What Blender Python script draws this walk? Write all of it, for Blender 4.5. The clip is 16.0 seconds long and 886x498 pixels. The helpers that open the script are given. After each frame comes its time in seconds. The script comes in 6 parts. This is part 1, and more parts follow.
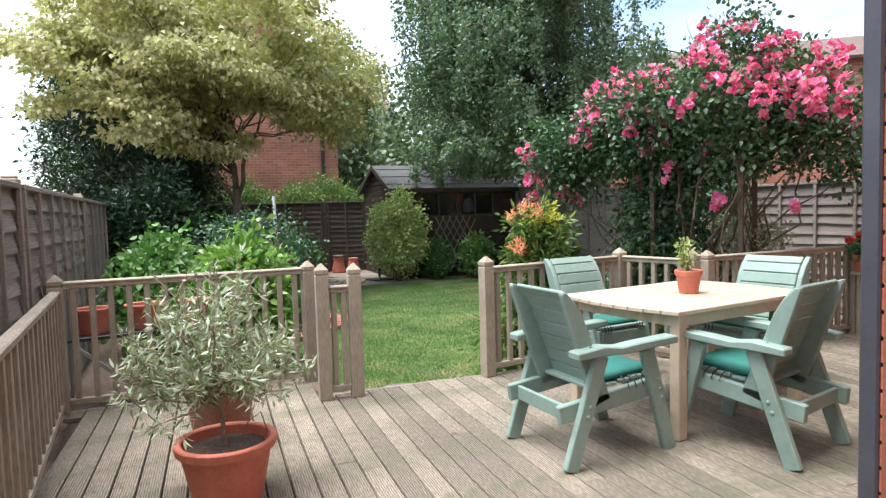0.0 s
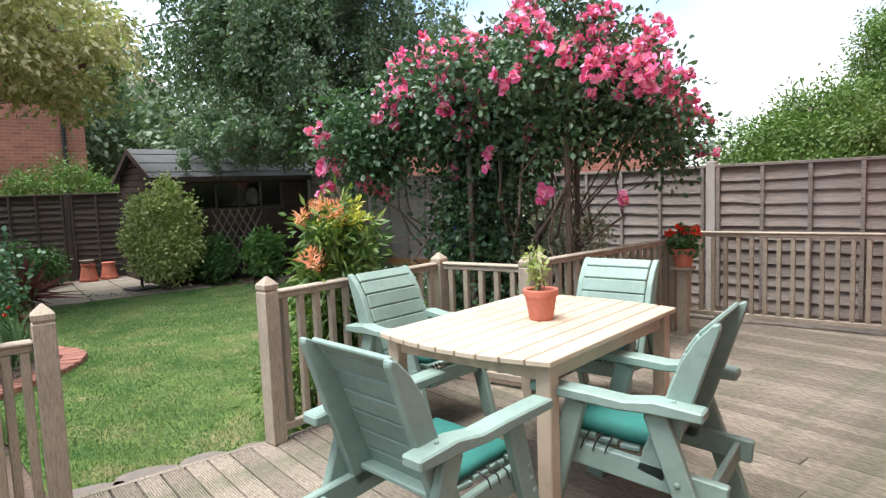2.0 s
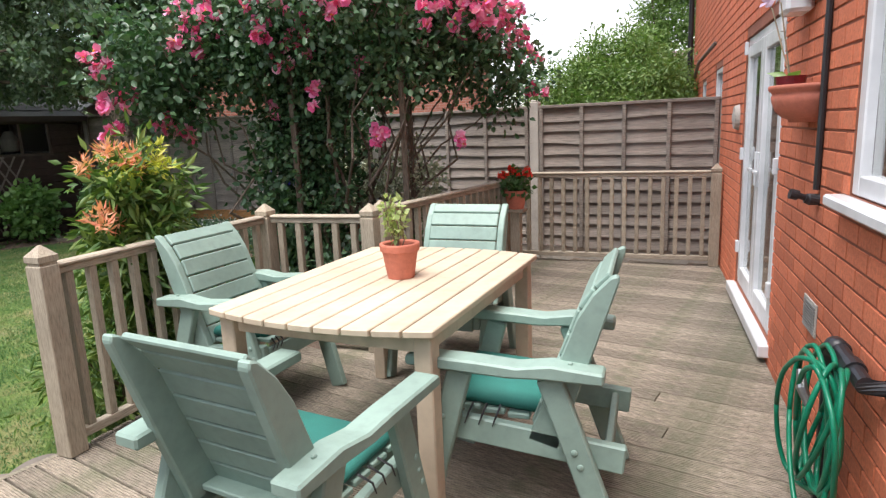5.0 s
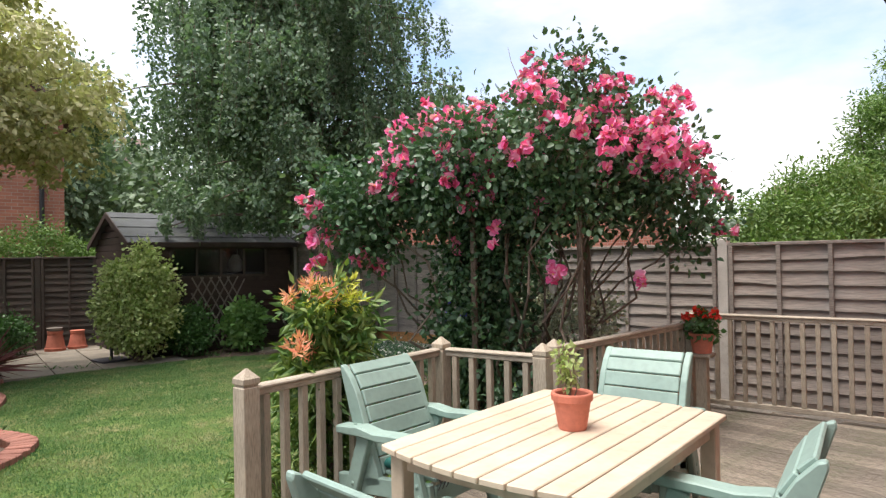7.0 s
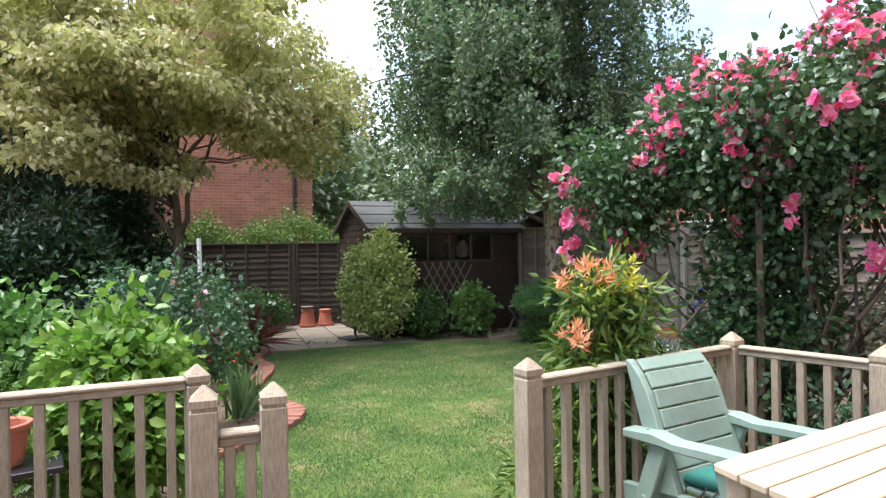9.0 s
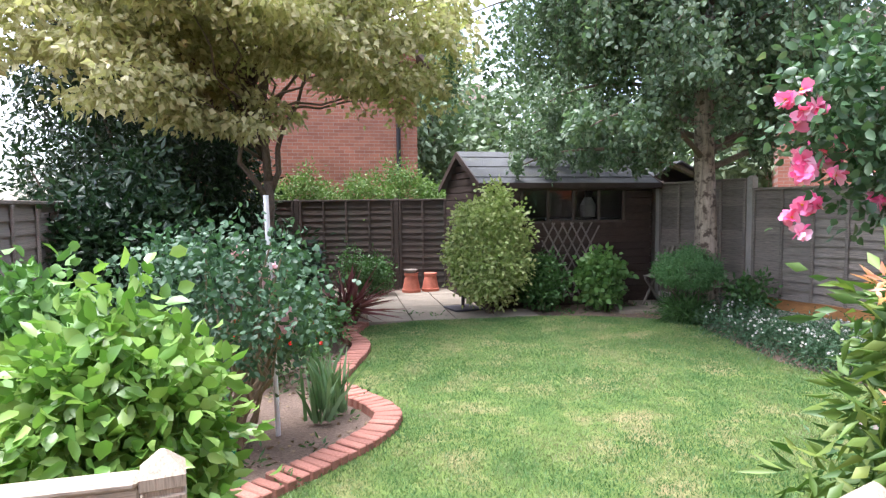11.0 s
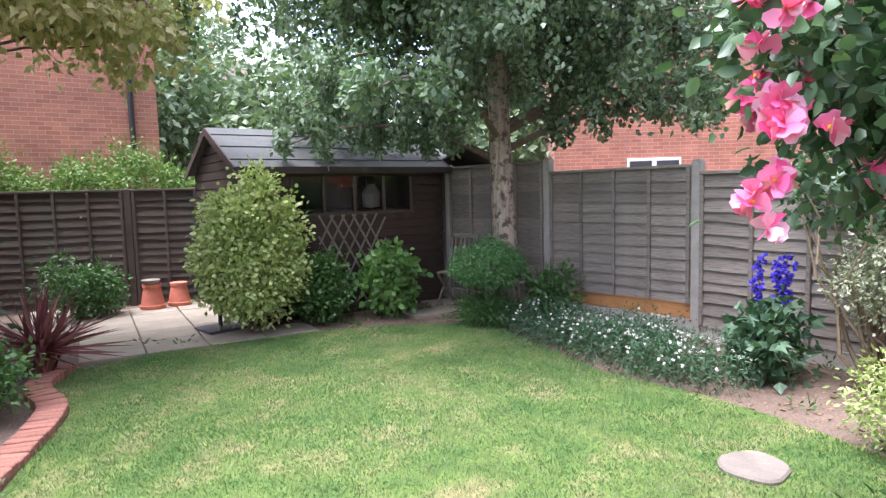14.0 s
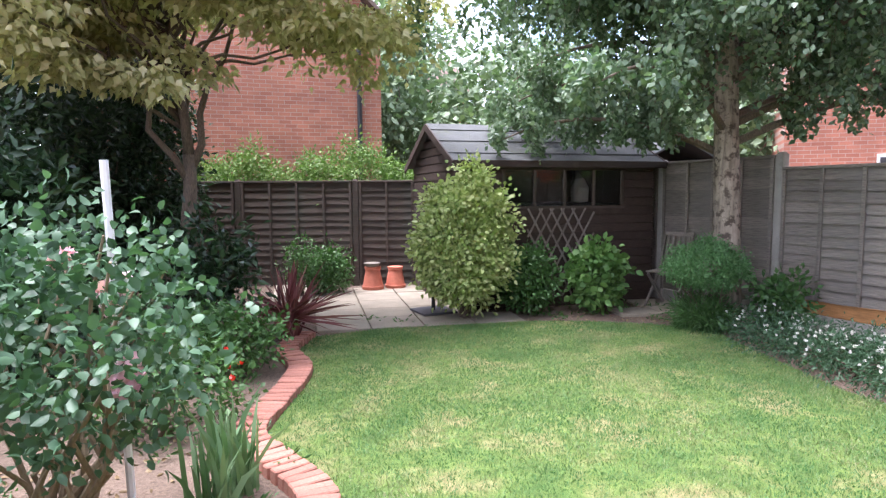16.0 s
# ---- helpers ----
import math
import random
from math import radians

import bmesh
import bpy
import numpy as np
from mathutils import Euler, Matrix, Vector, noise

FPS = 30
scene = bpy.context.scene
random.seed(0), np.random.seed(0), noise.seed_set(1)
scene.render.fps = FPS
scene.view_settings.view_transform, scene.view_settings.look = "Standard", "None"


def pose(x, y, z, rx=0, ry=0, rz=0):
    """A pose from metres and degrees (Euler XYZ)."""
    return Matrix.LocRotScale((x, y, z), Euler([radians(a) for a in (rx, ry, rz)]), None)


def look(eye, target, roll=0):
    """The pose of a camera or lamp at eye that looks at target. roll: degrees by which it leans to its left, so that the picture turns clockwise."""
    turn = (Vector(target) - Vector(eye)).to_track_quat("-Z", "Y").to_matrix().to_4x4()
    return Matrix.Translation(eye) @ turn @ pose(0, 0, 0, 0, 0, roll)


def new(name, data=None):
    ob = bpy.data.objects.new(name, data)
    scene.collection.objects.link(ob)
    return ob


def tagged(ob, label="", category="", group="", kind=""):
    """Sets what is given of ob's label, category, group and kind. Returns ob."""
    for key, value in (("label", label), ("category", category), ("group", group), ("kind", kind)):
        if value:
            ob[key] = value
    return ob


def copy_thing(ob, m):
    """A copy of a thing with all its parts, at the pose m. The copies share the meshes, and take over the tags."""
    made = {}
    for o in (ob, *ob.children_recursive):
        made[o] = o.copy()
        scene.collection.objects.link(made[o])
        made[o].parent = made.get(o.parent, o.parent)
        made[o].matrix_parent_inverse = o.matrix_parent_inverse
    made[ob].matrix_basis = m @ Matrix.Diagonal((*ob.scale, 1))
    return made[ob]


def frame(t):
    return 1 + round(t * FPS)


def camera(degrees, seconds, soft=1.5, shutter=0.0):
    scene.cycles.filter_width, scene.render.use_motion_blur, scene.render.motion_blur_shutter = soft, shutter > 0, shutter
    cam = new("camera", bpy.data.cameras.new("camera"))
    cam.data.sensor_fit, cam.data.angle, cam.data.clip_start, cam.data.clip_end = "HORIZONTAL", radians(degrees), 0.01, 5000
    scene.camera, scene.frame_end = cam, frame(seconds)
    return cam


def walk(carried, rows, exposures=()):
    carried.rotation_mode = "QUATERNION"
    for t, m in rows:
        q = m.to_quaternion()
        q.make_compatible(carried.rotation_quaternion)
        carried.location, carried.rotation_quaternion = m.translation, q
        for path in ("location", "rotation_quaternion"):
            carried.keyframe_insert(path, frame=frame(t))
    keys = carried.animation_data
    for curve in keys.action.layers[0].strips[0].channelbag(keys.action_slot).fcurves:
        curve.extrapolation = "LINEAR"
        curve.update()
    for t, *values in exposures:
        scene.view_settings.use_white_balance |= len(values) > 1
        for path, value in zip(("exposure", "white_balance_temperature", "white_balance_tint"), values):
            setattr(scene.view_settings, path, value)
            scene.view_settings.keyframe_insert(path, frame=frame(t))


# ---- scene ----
# camera and walk
cam = camera(70.5, 16.0, soft=1.3)
PATH = [
    (0, (0.1, 0.932, 1.341), (1.143, 2.634, 1.217), -1.6),
    (0.5, (0.209, 1.202, 1.339), (1.295, 2.877, 1.219), -1.2),
    (1, (0.413, 1.563, 1.391), (1.582, 3.18, 1.256), -1.6),
    (1.5, (0.659, 1.819, 1.408), (2.027, 3.27, 1.257), -2.6),
    (2, (0.943, 1.977, 1.412), (2.469, 3.255, 1.225), -2.2),
    (2.5, (1.098, 2.213, 1.386), (2.761, 3.303, 1.167), -2.1),
    (3, (1.232, 2.327, 1.358), (2.988, 3.25, 1.105), -2.9),
    (5.3, (1.213, 2.386, 1.413), (3.023, 3.144, 1.026), -2.3),
    (5.5, (1.21, 2.373, 1.444), (3.001, 3.191, 1.092), -2.2),
    (6, (1.19, 2.348, 1.504), (2.932, 3.309, 1.303), -1.7),
    (6.5, (1.194, 2.356, 1.5), (2.856, 3.467, 1.451), -1.1),
    (7, (1.209, 2.372, 1.487), (2.779, 3.611, 1.511), -1.1),
    (7.5, (1.199, 2.368, 1.482), (2.664, 3.73, 1.525), -1.1),
    (8, (1.182, 2.421, 1.467), (2.523, 3.904, 1.511), -0.8),
    (8.5, (1.186, 2.642, 1.454), (2.403, 4.228, 1.489), -0.7),
    (9, (1.2, 2.91, 1.446), (2.29, 4.587, 1.445), -0.9),
    (9.5, (1.295, 3.251, 1.437), (2.259, 5.003, 1.388), -1.1),
    (9.7, (1.346, 3.39, 1.457), (2.256, 5.17, 1.39), -1.0),
    (11.8, (2.143, 4.841, 1.49), (2.926, 6.674, 1.329), -0.5),
    (12, (2.222, 4.984, 1.483), (3.034, 6.804, 1.316), -0.6),
    (12.5, (2.406, 5.282, 1.488), (3.323, 7.051, 1.311), -0.9),
    (13, (2.612, 5.564, 1.43), (3.669, 7.253, 1.259), -1.1),
    (13.5, (2.694, 5.682, 1.45), (3.907, 7.262, 1.273), -1.3),
    (14, (2.709, 5.708, 1.465), (4.079, 7.153, 1.283), -1.5),
    (14.5, (2.678, 5.732, 1.467), (4.132, 7.093, 1.286), -1.5),
    (15, (2.595, 5.756, 1.462), (3.991, 7.177, 1.286), -1.2),
    (15.5, (2.577, 5.766, 1.464), (3.752, 7.375, 1.284), -0.9),
    (16, (2.499, 5.752, 1.436), (3.372, 7.542, 1.252), -0.4),
]
walk(cam, [(t, look(eye, target, roll)) for t, eye, target, roll in PATH], [(0.0, 1.58, 6350, 11), (3.0, 1.45, 6400, 12), (7.0, 1.33, 6750, 13), (9.5, 1.8, 6300, 15), (12.0, 2.36, 6100, 21), (14.5, 2.36, 6100, 21), (16.0, 2.46, 6100, 22)])

# ---- world, sun, exposure ----
GROUND = -0.1
world = bpy.data.worlds.new("sky")
scene.world = world
world.use_nodes = True
wn, wl = world.node_tree.nodes, world.node_tree.links
wn.clear()
sky = wn.new("ShaderNodeTexSky")
sky.sky_type, sky.sun_disc = "NISHITA", False
sky.sun_elevation, sky.sun_rotation = radians(73), radians(287)
sky.air_density, sky.dust_density, sky.ozone_density = 1.0, 2.0, 1.0
wco = wn.new("ShaderNodeTexCoord")
wmap = wn.new("ShaderNodeMapping")
wmap.inputs["Scale"].default_value = (1.0, 1.0, 2.6)
cl = wn.new("ShaderNodeTexNoise")
cl.inputs["Scale"].default_value, cl.inputs["Detail"].default_value, cl.inputs["Roughness"].default_value = 2.3, 7, 0.56
cr = wn.new("ShaderNodeValToRGB")
cr.color_ramp.elements[0].position, cr.color_ramp.elements[1].position = 0.34, 0.6
cl2 = wn.new("ShaderNodeTexNoise")
cl2.inputs["Scale"].default_value, cl2.inputs["Detail"].default_value = 1.4, 5
shade = wn.new("ShaderNodeValToRGB")
shade.color_ramp.elements[0].position, shade.color_ramp.elements[0].color = 0.42, (3.4, 3.6, 4.0, 1)
shade.color_ramp.elements[1].position, shade.color_ramp.elements[1].color = 0.66, (7.0, 7.15, 7.4, 1)
wmix = wn.new("ShaderNodeMixRGB")
bg = wn.new("ShaderNodeBackground")
bg.inputs["Strength"].default_value = 0.128
wo = wn.new("ShaderNodeOutputWorld")
wl.new(wco.outputs["Generated"], wmap.inputs[0])
wl.new(wmap.outputs[0], cl.inputs["Vector"])
wl.new(wmap.outputs[0], cl2.inputs["Vector"])
wl.new(cl.outputs[0], cr.inputs[0])
wl.new(cl2.outputs[0], shade.inputs[0])
wl.new(cr.outputs[0], wmix.inputs[0])
wl.new(sky.outputs[0], wmix.inputs[1])
wl.new(shade.outputs[0], wmix.inputs[2])
wl.new(wmix.outputs[0], bg.inputs[0])
wl.new(bg.outputs[0], wo.inputs[0])
sun_data = bpy.data.lights.new("sun", "SUN")
sun_data.energy, sun_data.angle, sun_data.color = 2.35, radians(38), (1.0, 0.98, 0.97)
sun = new("sun", sun_data)
sun.matrix_world = look((0, 0, 30), (0.27, -0.08, 30 - 0.95))

# ---- materials ----


def node_mat(name):
    m = bpy.data.materials.new(name)
    m.use_nodes = True
    nt = m.node_tree
    return m, nt, nt.nodes["Principled BSDF"]


def ramp(nt, stops):
    r = nt.nodes.new("ShaderNodeValToRGB")
    e = r.color_ramp.elements
    while len(e) < len(stops):
        e.new(0.5)
    for el, (p, c) in zip(e, stops):
        el.position, el.color = p, (*c, 1)
    return r


def tex_noise(nt, scale, detail=4, rough=0.55, stretch=(1, 1, 1), space="Object"):
    co = nt.nodes.new("ShaderNodeTexCoord")
    mp = nt.nodes.new("ShaderNodeMapping")
    mp.inputs["Scale"].default_value = stretch
    n = nt.nodes.new("ShaderNodeTexNoise")
    n.inputs["Scale"].default_value, n.inputs["Detail"].default_value, n.inputs["Roughness"].default_value = scale, detail, rough
    nt.links.new(co.outputs[space], mp.inputs[0])
    nt.links.new(mp.outputs[0], n.inputs["Vector"])
    return n


def mixc(nt, fac, a, b, mode="MIX"):
    m = nt.nodes.new("ShaderNodeMixRGB")
    m.blend_type = mode
    for i, v in enumerate((fac, a, b)):
        if isinstance(v, (int, float)):
            m.inputs[i].default_value = v
        elif isinstance(v, tuple):
            m.inputs[i].default_value = (*v, 1)
        else:
            nt.links.new(v, m.inputs[i])
    return m.outputs[0]


def scaled(c, k):
    return tuple(min(1, v * k) for v in c)


def surface(name, base, rough=0.7, dark=0.6, light=1.25, fine=60, coarse=3, bump=0.3, stretch=(1, 1, 1), stain=None, stain_at=(0.55, 0.75), metal=0.0, vary=0.15, space="Object", dist=0.004):
    """A painted, stony or wooden surface: grain, blotches, random tint per object, and stains."""
    m, nt, b = node_mat(name)
    g = tex_noise(nt, fine, 5, 0.6, stretch, space)
    c = tex_noise(nt, coarse, 4, 0.6, (1, 1, 1), space)
    r1 = ramp(nt, [(0.25, scaled(base, dark)), (0.5, base), (0.78, scaled(base, light))])
    nt.links.new(g.outputs[0], r1.inputs[0])
    r2 = ramp(nt, [(0.3, (0.72, 0.72, 0.72)), (0.7, (1.12, 1.12, 1.12))])
    nt.links.new(c.outputs[0], r2.inputs[0])
    col = mixc(nt, 0.8, r1.outputs[0], r2.outputs[0], "MULTIPLY")
    if vary:
        oi = nt.nodes.new("ShaderNodeObjectInfo")
        rv = ramp(nt, [(0, (1 - vary,) * 3), (1, (1 + vary,) * 3)])
        nt.links.new(oi.outputs["Random"], rv.inputs[0])
        col = mixc(nt, 1.0, col, rv.outputs[0], "MULTIPLY")
    if stain:
        s = tex_noise(nt, coarse * 2.3, 6, 0.65, (1, 1, 1), space)
        rs = ramp(nt, [(stain_at[0], (0, 0, 0)), (stain_at[1], (1, 1, 1))])
        nt.links.new(s.outputs[0], rs.inputs[0])
        col = mixc(nt, rs.outputs[0], col, stain)
    nt.links.new(col, b.inputs["Base Color"])
    b.inputs["Roughness"].default_value = rough
    b.inputs["Metallic"].default_value = metal
    if bump:
        bp = nt.nodes.new("ShaderNodeBump")
        bp.inputs["Strength"].default_value, bp.inputs["Distance"].default_value = bump, dist
        nt.links.new(g.outputs[0], bp.inputs["Height"])
        nt.links.new(bp.outputs[0], b.inputs["Normal"])
    return m


def leafy(name, colours, rough=0.5, trans=0.3, clump=1.2, own=0.55, patch=0.5):
    """Leaves: colour by leaf and by patch, with light coming through."""
    m, nt, b = node_mat(name)
    geo = nt.nodes.new("ShaderNodeNewGeometry")
    n = len(colours)
    r = ramp(nt, [(i / max(1, n - 1), c) for i, c in enumerate(colours)])
    pn = tex_noise(nt, clump, 3, 0.6)
    ad = nt.nodes.new("ShaderNodeMath")
    ad.operation = "MULTIPLY_ADD"
    ad.inputs[1].default_value = own
    sub = nt.nodes.new("ShaderNodeMath")
    sub.operation = "MULTIPLY"
    sub.inputs[1].default_value = patch
    nt.links.new(pn.outputs[0], sub.inputs[0])
    nt.links.new(geo.outputs["Random Per Island"], ad.inputs[0])
    nt.links.new(sub.outputs[0], ad.inputs[2])
    nt.links.new(ad.outputs[0], r.inputs[0])
    nt.links.new(r.outputs[0], b.inputs["Base Color"])
    b.inputs["Roughness"].default_value = rough
    tr = nt.nodes.new("ShaderNodeBsdfTranslucent")
    nt.links.new(mixc(nt, 1.0, r.outputs[0], (1.0, 1.22, 0.68), "MULTIPLY"), tr.inputs[0])
    mx = nt.nodes.new("ShaderNodeMixShader")
    mx.inputs[0].default_value = trans
    out = nt.nodes["Material Output"]
    nt.links.new(b.outputs[0], mx.inputs[1])
    nt.links.new(tr.outputs[0], mx.inputs[2])
    nt.links.new(mx.outputs[0], out.inputs[0])
    return m


def glassy(name, tint=(0.85, 0.9, 0.9), alpha=0.35):
    m, nt, b = node_mat(name)
    b.inputs["Base Color"].default_value = (*tint, 1)
    b.inputs["Roughness"].default_value = 0.03
    b.inputs["IOR"].default_value = 1.5
    b.inputs["Transmission Weight"].default_value = 1.0
    b.inputs["Specular IOR Level"].default_value = 0.6
    return m


def brickwork(name, mortar=(0.42, 0.38, 0.33), a=(0.42, 0.15, 0.085), c=(0.30, 0.095, 0.055), bump=0.6):
    m, nt, b = node_mat(name)
    co = nt.nodes.new("ShaderNodeTexCoord")
    br = nt.nodes.new("ShaderNodeTexBrick")
    br.inputs["Scale"].default_value = 1.0
    br.inputs["Brick Width"].default_value, br.inputs["Row Height"].default_value = 0.225, 0.075
    br.inputs["Mortar Size"].default_value = 0.006
    br.inputs["Color1"].default_value, br.inputs["Color2"].default_value, br.inputs["Mortar"].default_value = (*a, 1), (*c, 1), (*mortar, 1)
    br.inputs["Bias"].default_value = 0.0
    nt.links.new(co.outputs["UV"], br.inputs["Vector"])
    n = tex_noise(nt, 1.3, 5, 0.6)
    r = ramp(nt, [(0.3, (0.7, 0.7, 0.72)), (0.7, (1.15, 1.12, 1.1))])
    nt.links.new(n.outputs[0], r.inputs[0])
    col = mixc(nt, 0.85, br.outputs["Color"], r.outputs[0], "MULTIPLY")
    f = tex_noise(nt, 90, 4)
    r3 = ramp(nt, [(0.3, (0.8, 0.8, 0.8)), (0.7, (1.1, 1.1, 1.1))])
    nt.links.new(f.outputs[0], r3.inputs[0])
    col = mixc(nt, 0.8, col, r3.outputs[0], "MULTIPLY")
    nt.links.new(col, b.inputs["Base Color"])
    b.inputs["Roughness"].default_value = 0.9
    bp = nt.nodes.new("ShaderNodeBump")
    bp.inputs["Strength"].default_value, bp.inputs["Distance"].default_value, bp.invert = bump, 0.006, True
    nt.links.new(br.outputs["Fac"], bp.inputs["Height"])
    nt.links.new(bp.outputs[0], b.inputs["Normal"])
    return m


DECK = surface("weathered_deck", (0.285, 0.24, 0.185), 0.8, 0.18, 2.1, 46, 1.3, 1.0, (9, 0.45, 9), stain=(0.125, 0.14, 0.075), stain_at=(0.47, 0.74), vary=0.24)
RAIL = surface("weathered_rail", (0.37, 0.315, 0.235), 0.85, 0.5, 1.3, 30, 2.5, 0.4, (7, 7, 0.7), stain=(0.17, 0.16, 0.11), stain_at=(0.6, 0.85), vary=0.12)
RAILX = surface("weathered_handrail", (0.40, 0.345, 0.265), 0.85, 0.5, 1.3, 30, 2.5, 0.4, (0.7, 7, 7), stain=(0.2, 0.2, 0.16), stain_at=(0.6, 0.85), vary=0.1)
LAP = surface("grey_fence_board", (0.25, 0.215, 0.182), 0.9, 0.34, 1.5, 26, 1.4, 0.6, (0.5, 6, 7), stain=(0.22, 0.2, 0.18), stain_at=(0.5, 0.8), vary=0.22)
# dark brown stain, with the back fence's shade also mixed into the base colour
LAP_DARK = surface("dark_stain_and_shade_board", (0.082, 0.062, 0.05), 0.9, 0.5, 1.4, 22, 1.4, 0.6, (0.5, 6, 7), stain=(0.07, 0.075, 0.06), stain_at=(0.5, 0.8), vary=0.2)
CONCRETE = surface("concrete", (0.46, 0.43, 0.38), 0.95, 0.75, 1.15, 120, 4, 0.5, stain=(0.22, 0.21, 0.16), stain_at=(0.55, 0.85), vary=0.1)
GRAVELBOARD = surface("orange_new_board", (0.50, 0.24, 0.09), 0.8, 0.7, 1.2, 20, 2, 0.4, (0.5, 6, 7), vary=0.08)
SHED = surface("brown_stained_shiplap", (0.055, 0.036, 0.028), 0.75, 0.5, 1.5, 24, 1.8, 0.5, (0.5, 6, 7), stain=(0.09, 0.066, 0.05), stain_at=(0.55, 0.85), vary=0.18)
FELT = surface("green_grey_felt", (0.105, 0.112, 0.112), 0.95, 0.8, 1.2, 260, 2.0, 0.7, stain=(0.10, 0.11, 0.075), stain_at=(0.55, 0.8), vary=0.05)
SAGE = surface("sage_paint", (0.255, 0.36, 0.305), 0.55, 0.88, 1.07, 26, 2.2, 0.12, (1, 1, 1), stain=(0.22, 0.315, 0.27), stain_at=(0.62, 0.9), vary=0.05)
CREAM = surface("cream_paint", (0.58, 0.475, 0.345), 0.6, 0.86, 1.06, 20, 2.0, 0.15, (1, 1, 1), stain=(0.47, 0.36, 0.25), stain_at=(0.6, 0.9), vary=0.03)
TEAL = surface("teal_cushion", (0.02, 0.16, 0.13), 0.8, 0.85, 1.12, 300, 5, 0.25, vary=0.05)
TERRA = surface("terracotta", (0.56, 0.175, 0.11), 0.75, 0.85, 1.12, 50, 5, 0.2, stain=(0.50, 0.26, 0.17), stain_at=(0.6, 0.85), vary=0.06)
TERRA_OLD = surface("aged_terracotta", (0.30, 0.135, 0.085), 0.85, 0.75, 1.2, 40, 6, 0.3, stain=(0.34, 0.22, 0.16), stain_at=(0.55, 0.8), vary=0.1)
SOIL = surface("soil", (0.085, 0.06, 0.043), 1.0, 0.5, 1.7, 70, 3.5, 1.0, vary=0, dist=0.012)
BED = surface("bed_soil", (0.16, 0.115, 0.085), 1.0, 0.5, 1.6, 55, 2.5, 1.0, vary=0, dist=0.015)
SLAB = surface("pale_paving", (0.30, 0.26, 0.20), 0.9, 0.8, 1.15, 70, 2.6, 0.3, stain=(0.25, 0.23, 0.18), stain_at=(0.52, 0.8), vary=0.08)
PATHSTONE = surface("sandstone", (0.185, 0.16, 0.135), 0.9, 0.85, 1.12, 60, 4, 0.3, stain=(0.30, 0.26, 0.17), stain_at=(0.58, 0.85), vary=0.06)
EDGEBRICK = surface("red_edging_brick", (0.37, 0.165, 0.12), 0.9, 0.75, 1.25, 70, 7, 0.4, stain=(0.28, 0.17, 0.12), stain_at=(0.6, 0.85), vary=0.16)
BRICK = surface("house_brick", (0.64, 0.185, 0.09), 0.9, 0.72, 1.2, 60, 2.2, 0.5, stain=(0.55, 0.22, 0.13), stain_at=(0.55, 0.85), vary=0.2)
MORTAR = surface("brick_mortar", (0.33, 0.125, 0.075), 0.95, 0.8, 1.15, 90, 3, 0.4, vary=0)
FARBRICK = brickwork("far_brick", mortar=(0.45, 0.32, 0.26), a=(0.49, 0.20, 0.13), c=(0.38, 0.145, 0.095))
UPVC = surface("white_upvc", (0.80, 0.81, 0.82), 0.25, 0.97, 1.02, 20, 2, 0.0, vary=0.01)
BLACK = surface("black_plastic", (0.025, 0.025, 0.028), 0.4, 0.8, 1.3, 60, 5, 0.1, vary=0.05)
GREYPIPE = surface("dark_grey_frame", (0.07, 0.072, 0.085), 0.45, 0.9, 1.1, 60, 5, 0.05, vary=0.03)
HOSE = surface("green_hose", (0.0, 0.20, 0.105), 0.35, 0.9, 1.1, 60, 5, 0.05, vary=0.05)
STEEL = surface("zinc_steel", (0.45, 0.46, 0.46), 0.4, 0.9, 1.1, 90, 5, 0.05, metal=0.9, vary=0.05)
BARK = surface("brown_bark", (0.15, 0.115, 0.085), 0.95, 0.5, 1.5, 30, 4, 0.9, (3, 3, 0.7), vary=0.05, dist=0.01)
BIRCHBARK = surface("birch_bark", (0.36, 0.295, 0.235), 0.9, 0.35, 1.5, 16, 5, 0.9, (1.6, 1.6, 0.3), stain=(0.10, 0.075, 0.058), stain_at=(0.5, 0.6), vary=0, dist=0.012)
STEM = surface("pale_stem", (0.26, 0.20, 0.13), 0.9, 0.7, 1.3, 40, 5, 0.4, (2, 2, 0.6), vary=0.1)
GLASS = glassy("window_glass")
# near-black base: the gloom of unlit rooms is put into the colour
DARKROOM = surface("shade_dark_interior", (0.05, 0.05, 0.055), 0.9, 0.8, 1.2, 5, 1, 0.0, vary=0)
TILE = surface("roof_tile", (0.16, 0.11, 0.09), 0.9, 0.7, 1.3, 20, 1.2, 0.6, (1, 1, 1), stain=(0.14, 0.12, 0.07), vary=0.1)

L_MAPLE = leafy("variegated_maple", [(0.21, 0.22, 0.085), (0.41, 0.39, 0.185), (0.60, 0.55, 0.325), (0.74, 0.68, 0.47)], trans=0.42, clump=0.9)
L_BIRCH = leafy("birch_leaf", [(0.04, 0.08, 0.042), (0.09, 0.155, 0.085), (0.18, 0.26, 0.16), (0.34, 0.41, 0.30)], rough=0.42, trans=0.32)
L_DARK = leafy("dark_evergreen", [(0.009, 0.024, 0.011), (0.02, 0.052, 0.02), (0.05, 0.105, 0.035)], rough=0.4, trans=0.15, clump=0.8)
L_HEDGE = leafy("hedge_leaf", [(0.06, 0.12, 0.025), (0.11, 0.20, 0.045), (0.18, 0.28, 0.075), (0.27, 0.36, 0.13)], trans=0.28)
L_FAR = leafy("far_tree_leaf", [(0.06, 0.10, 0.05), (0.11, 0.17, 0.09), (0.18, 0.25, 0.14), (0.27, 0.33, 0.21)], trans=0.25)
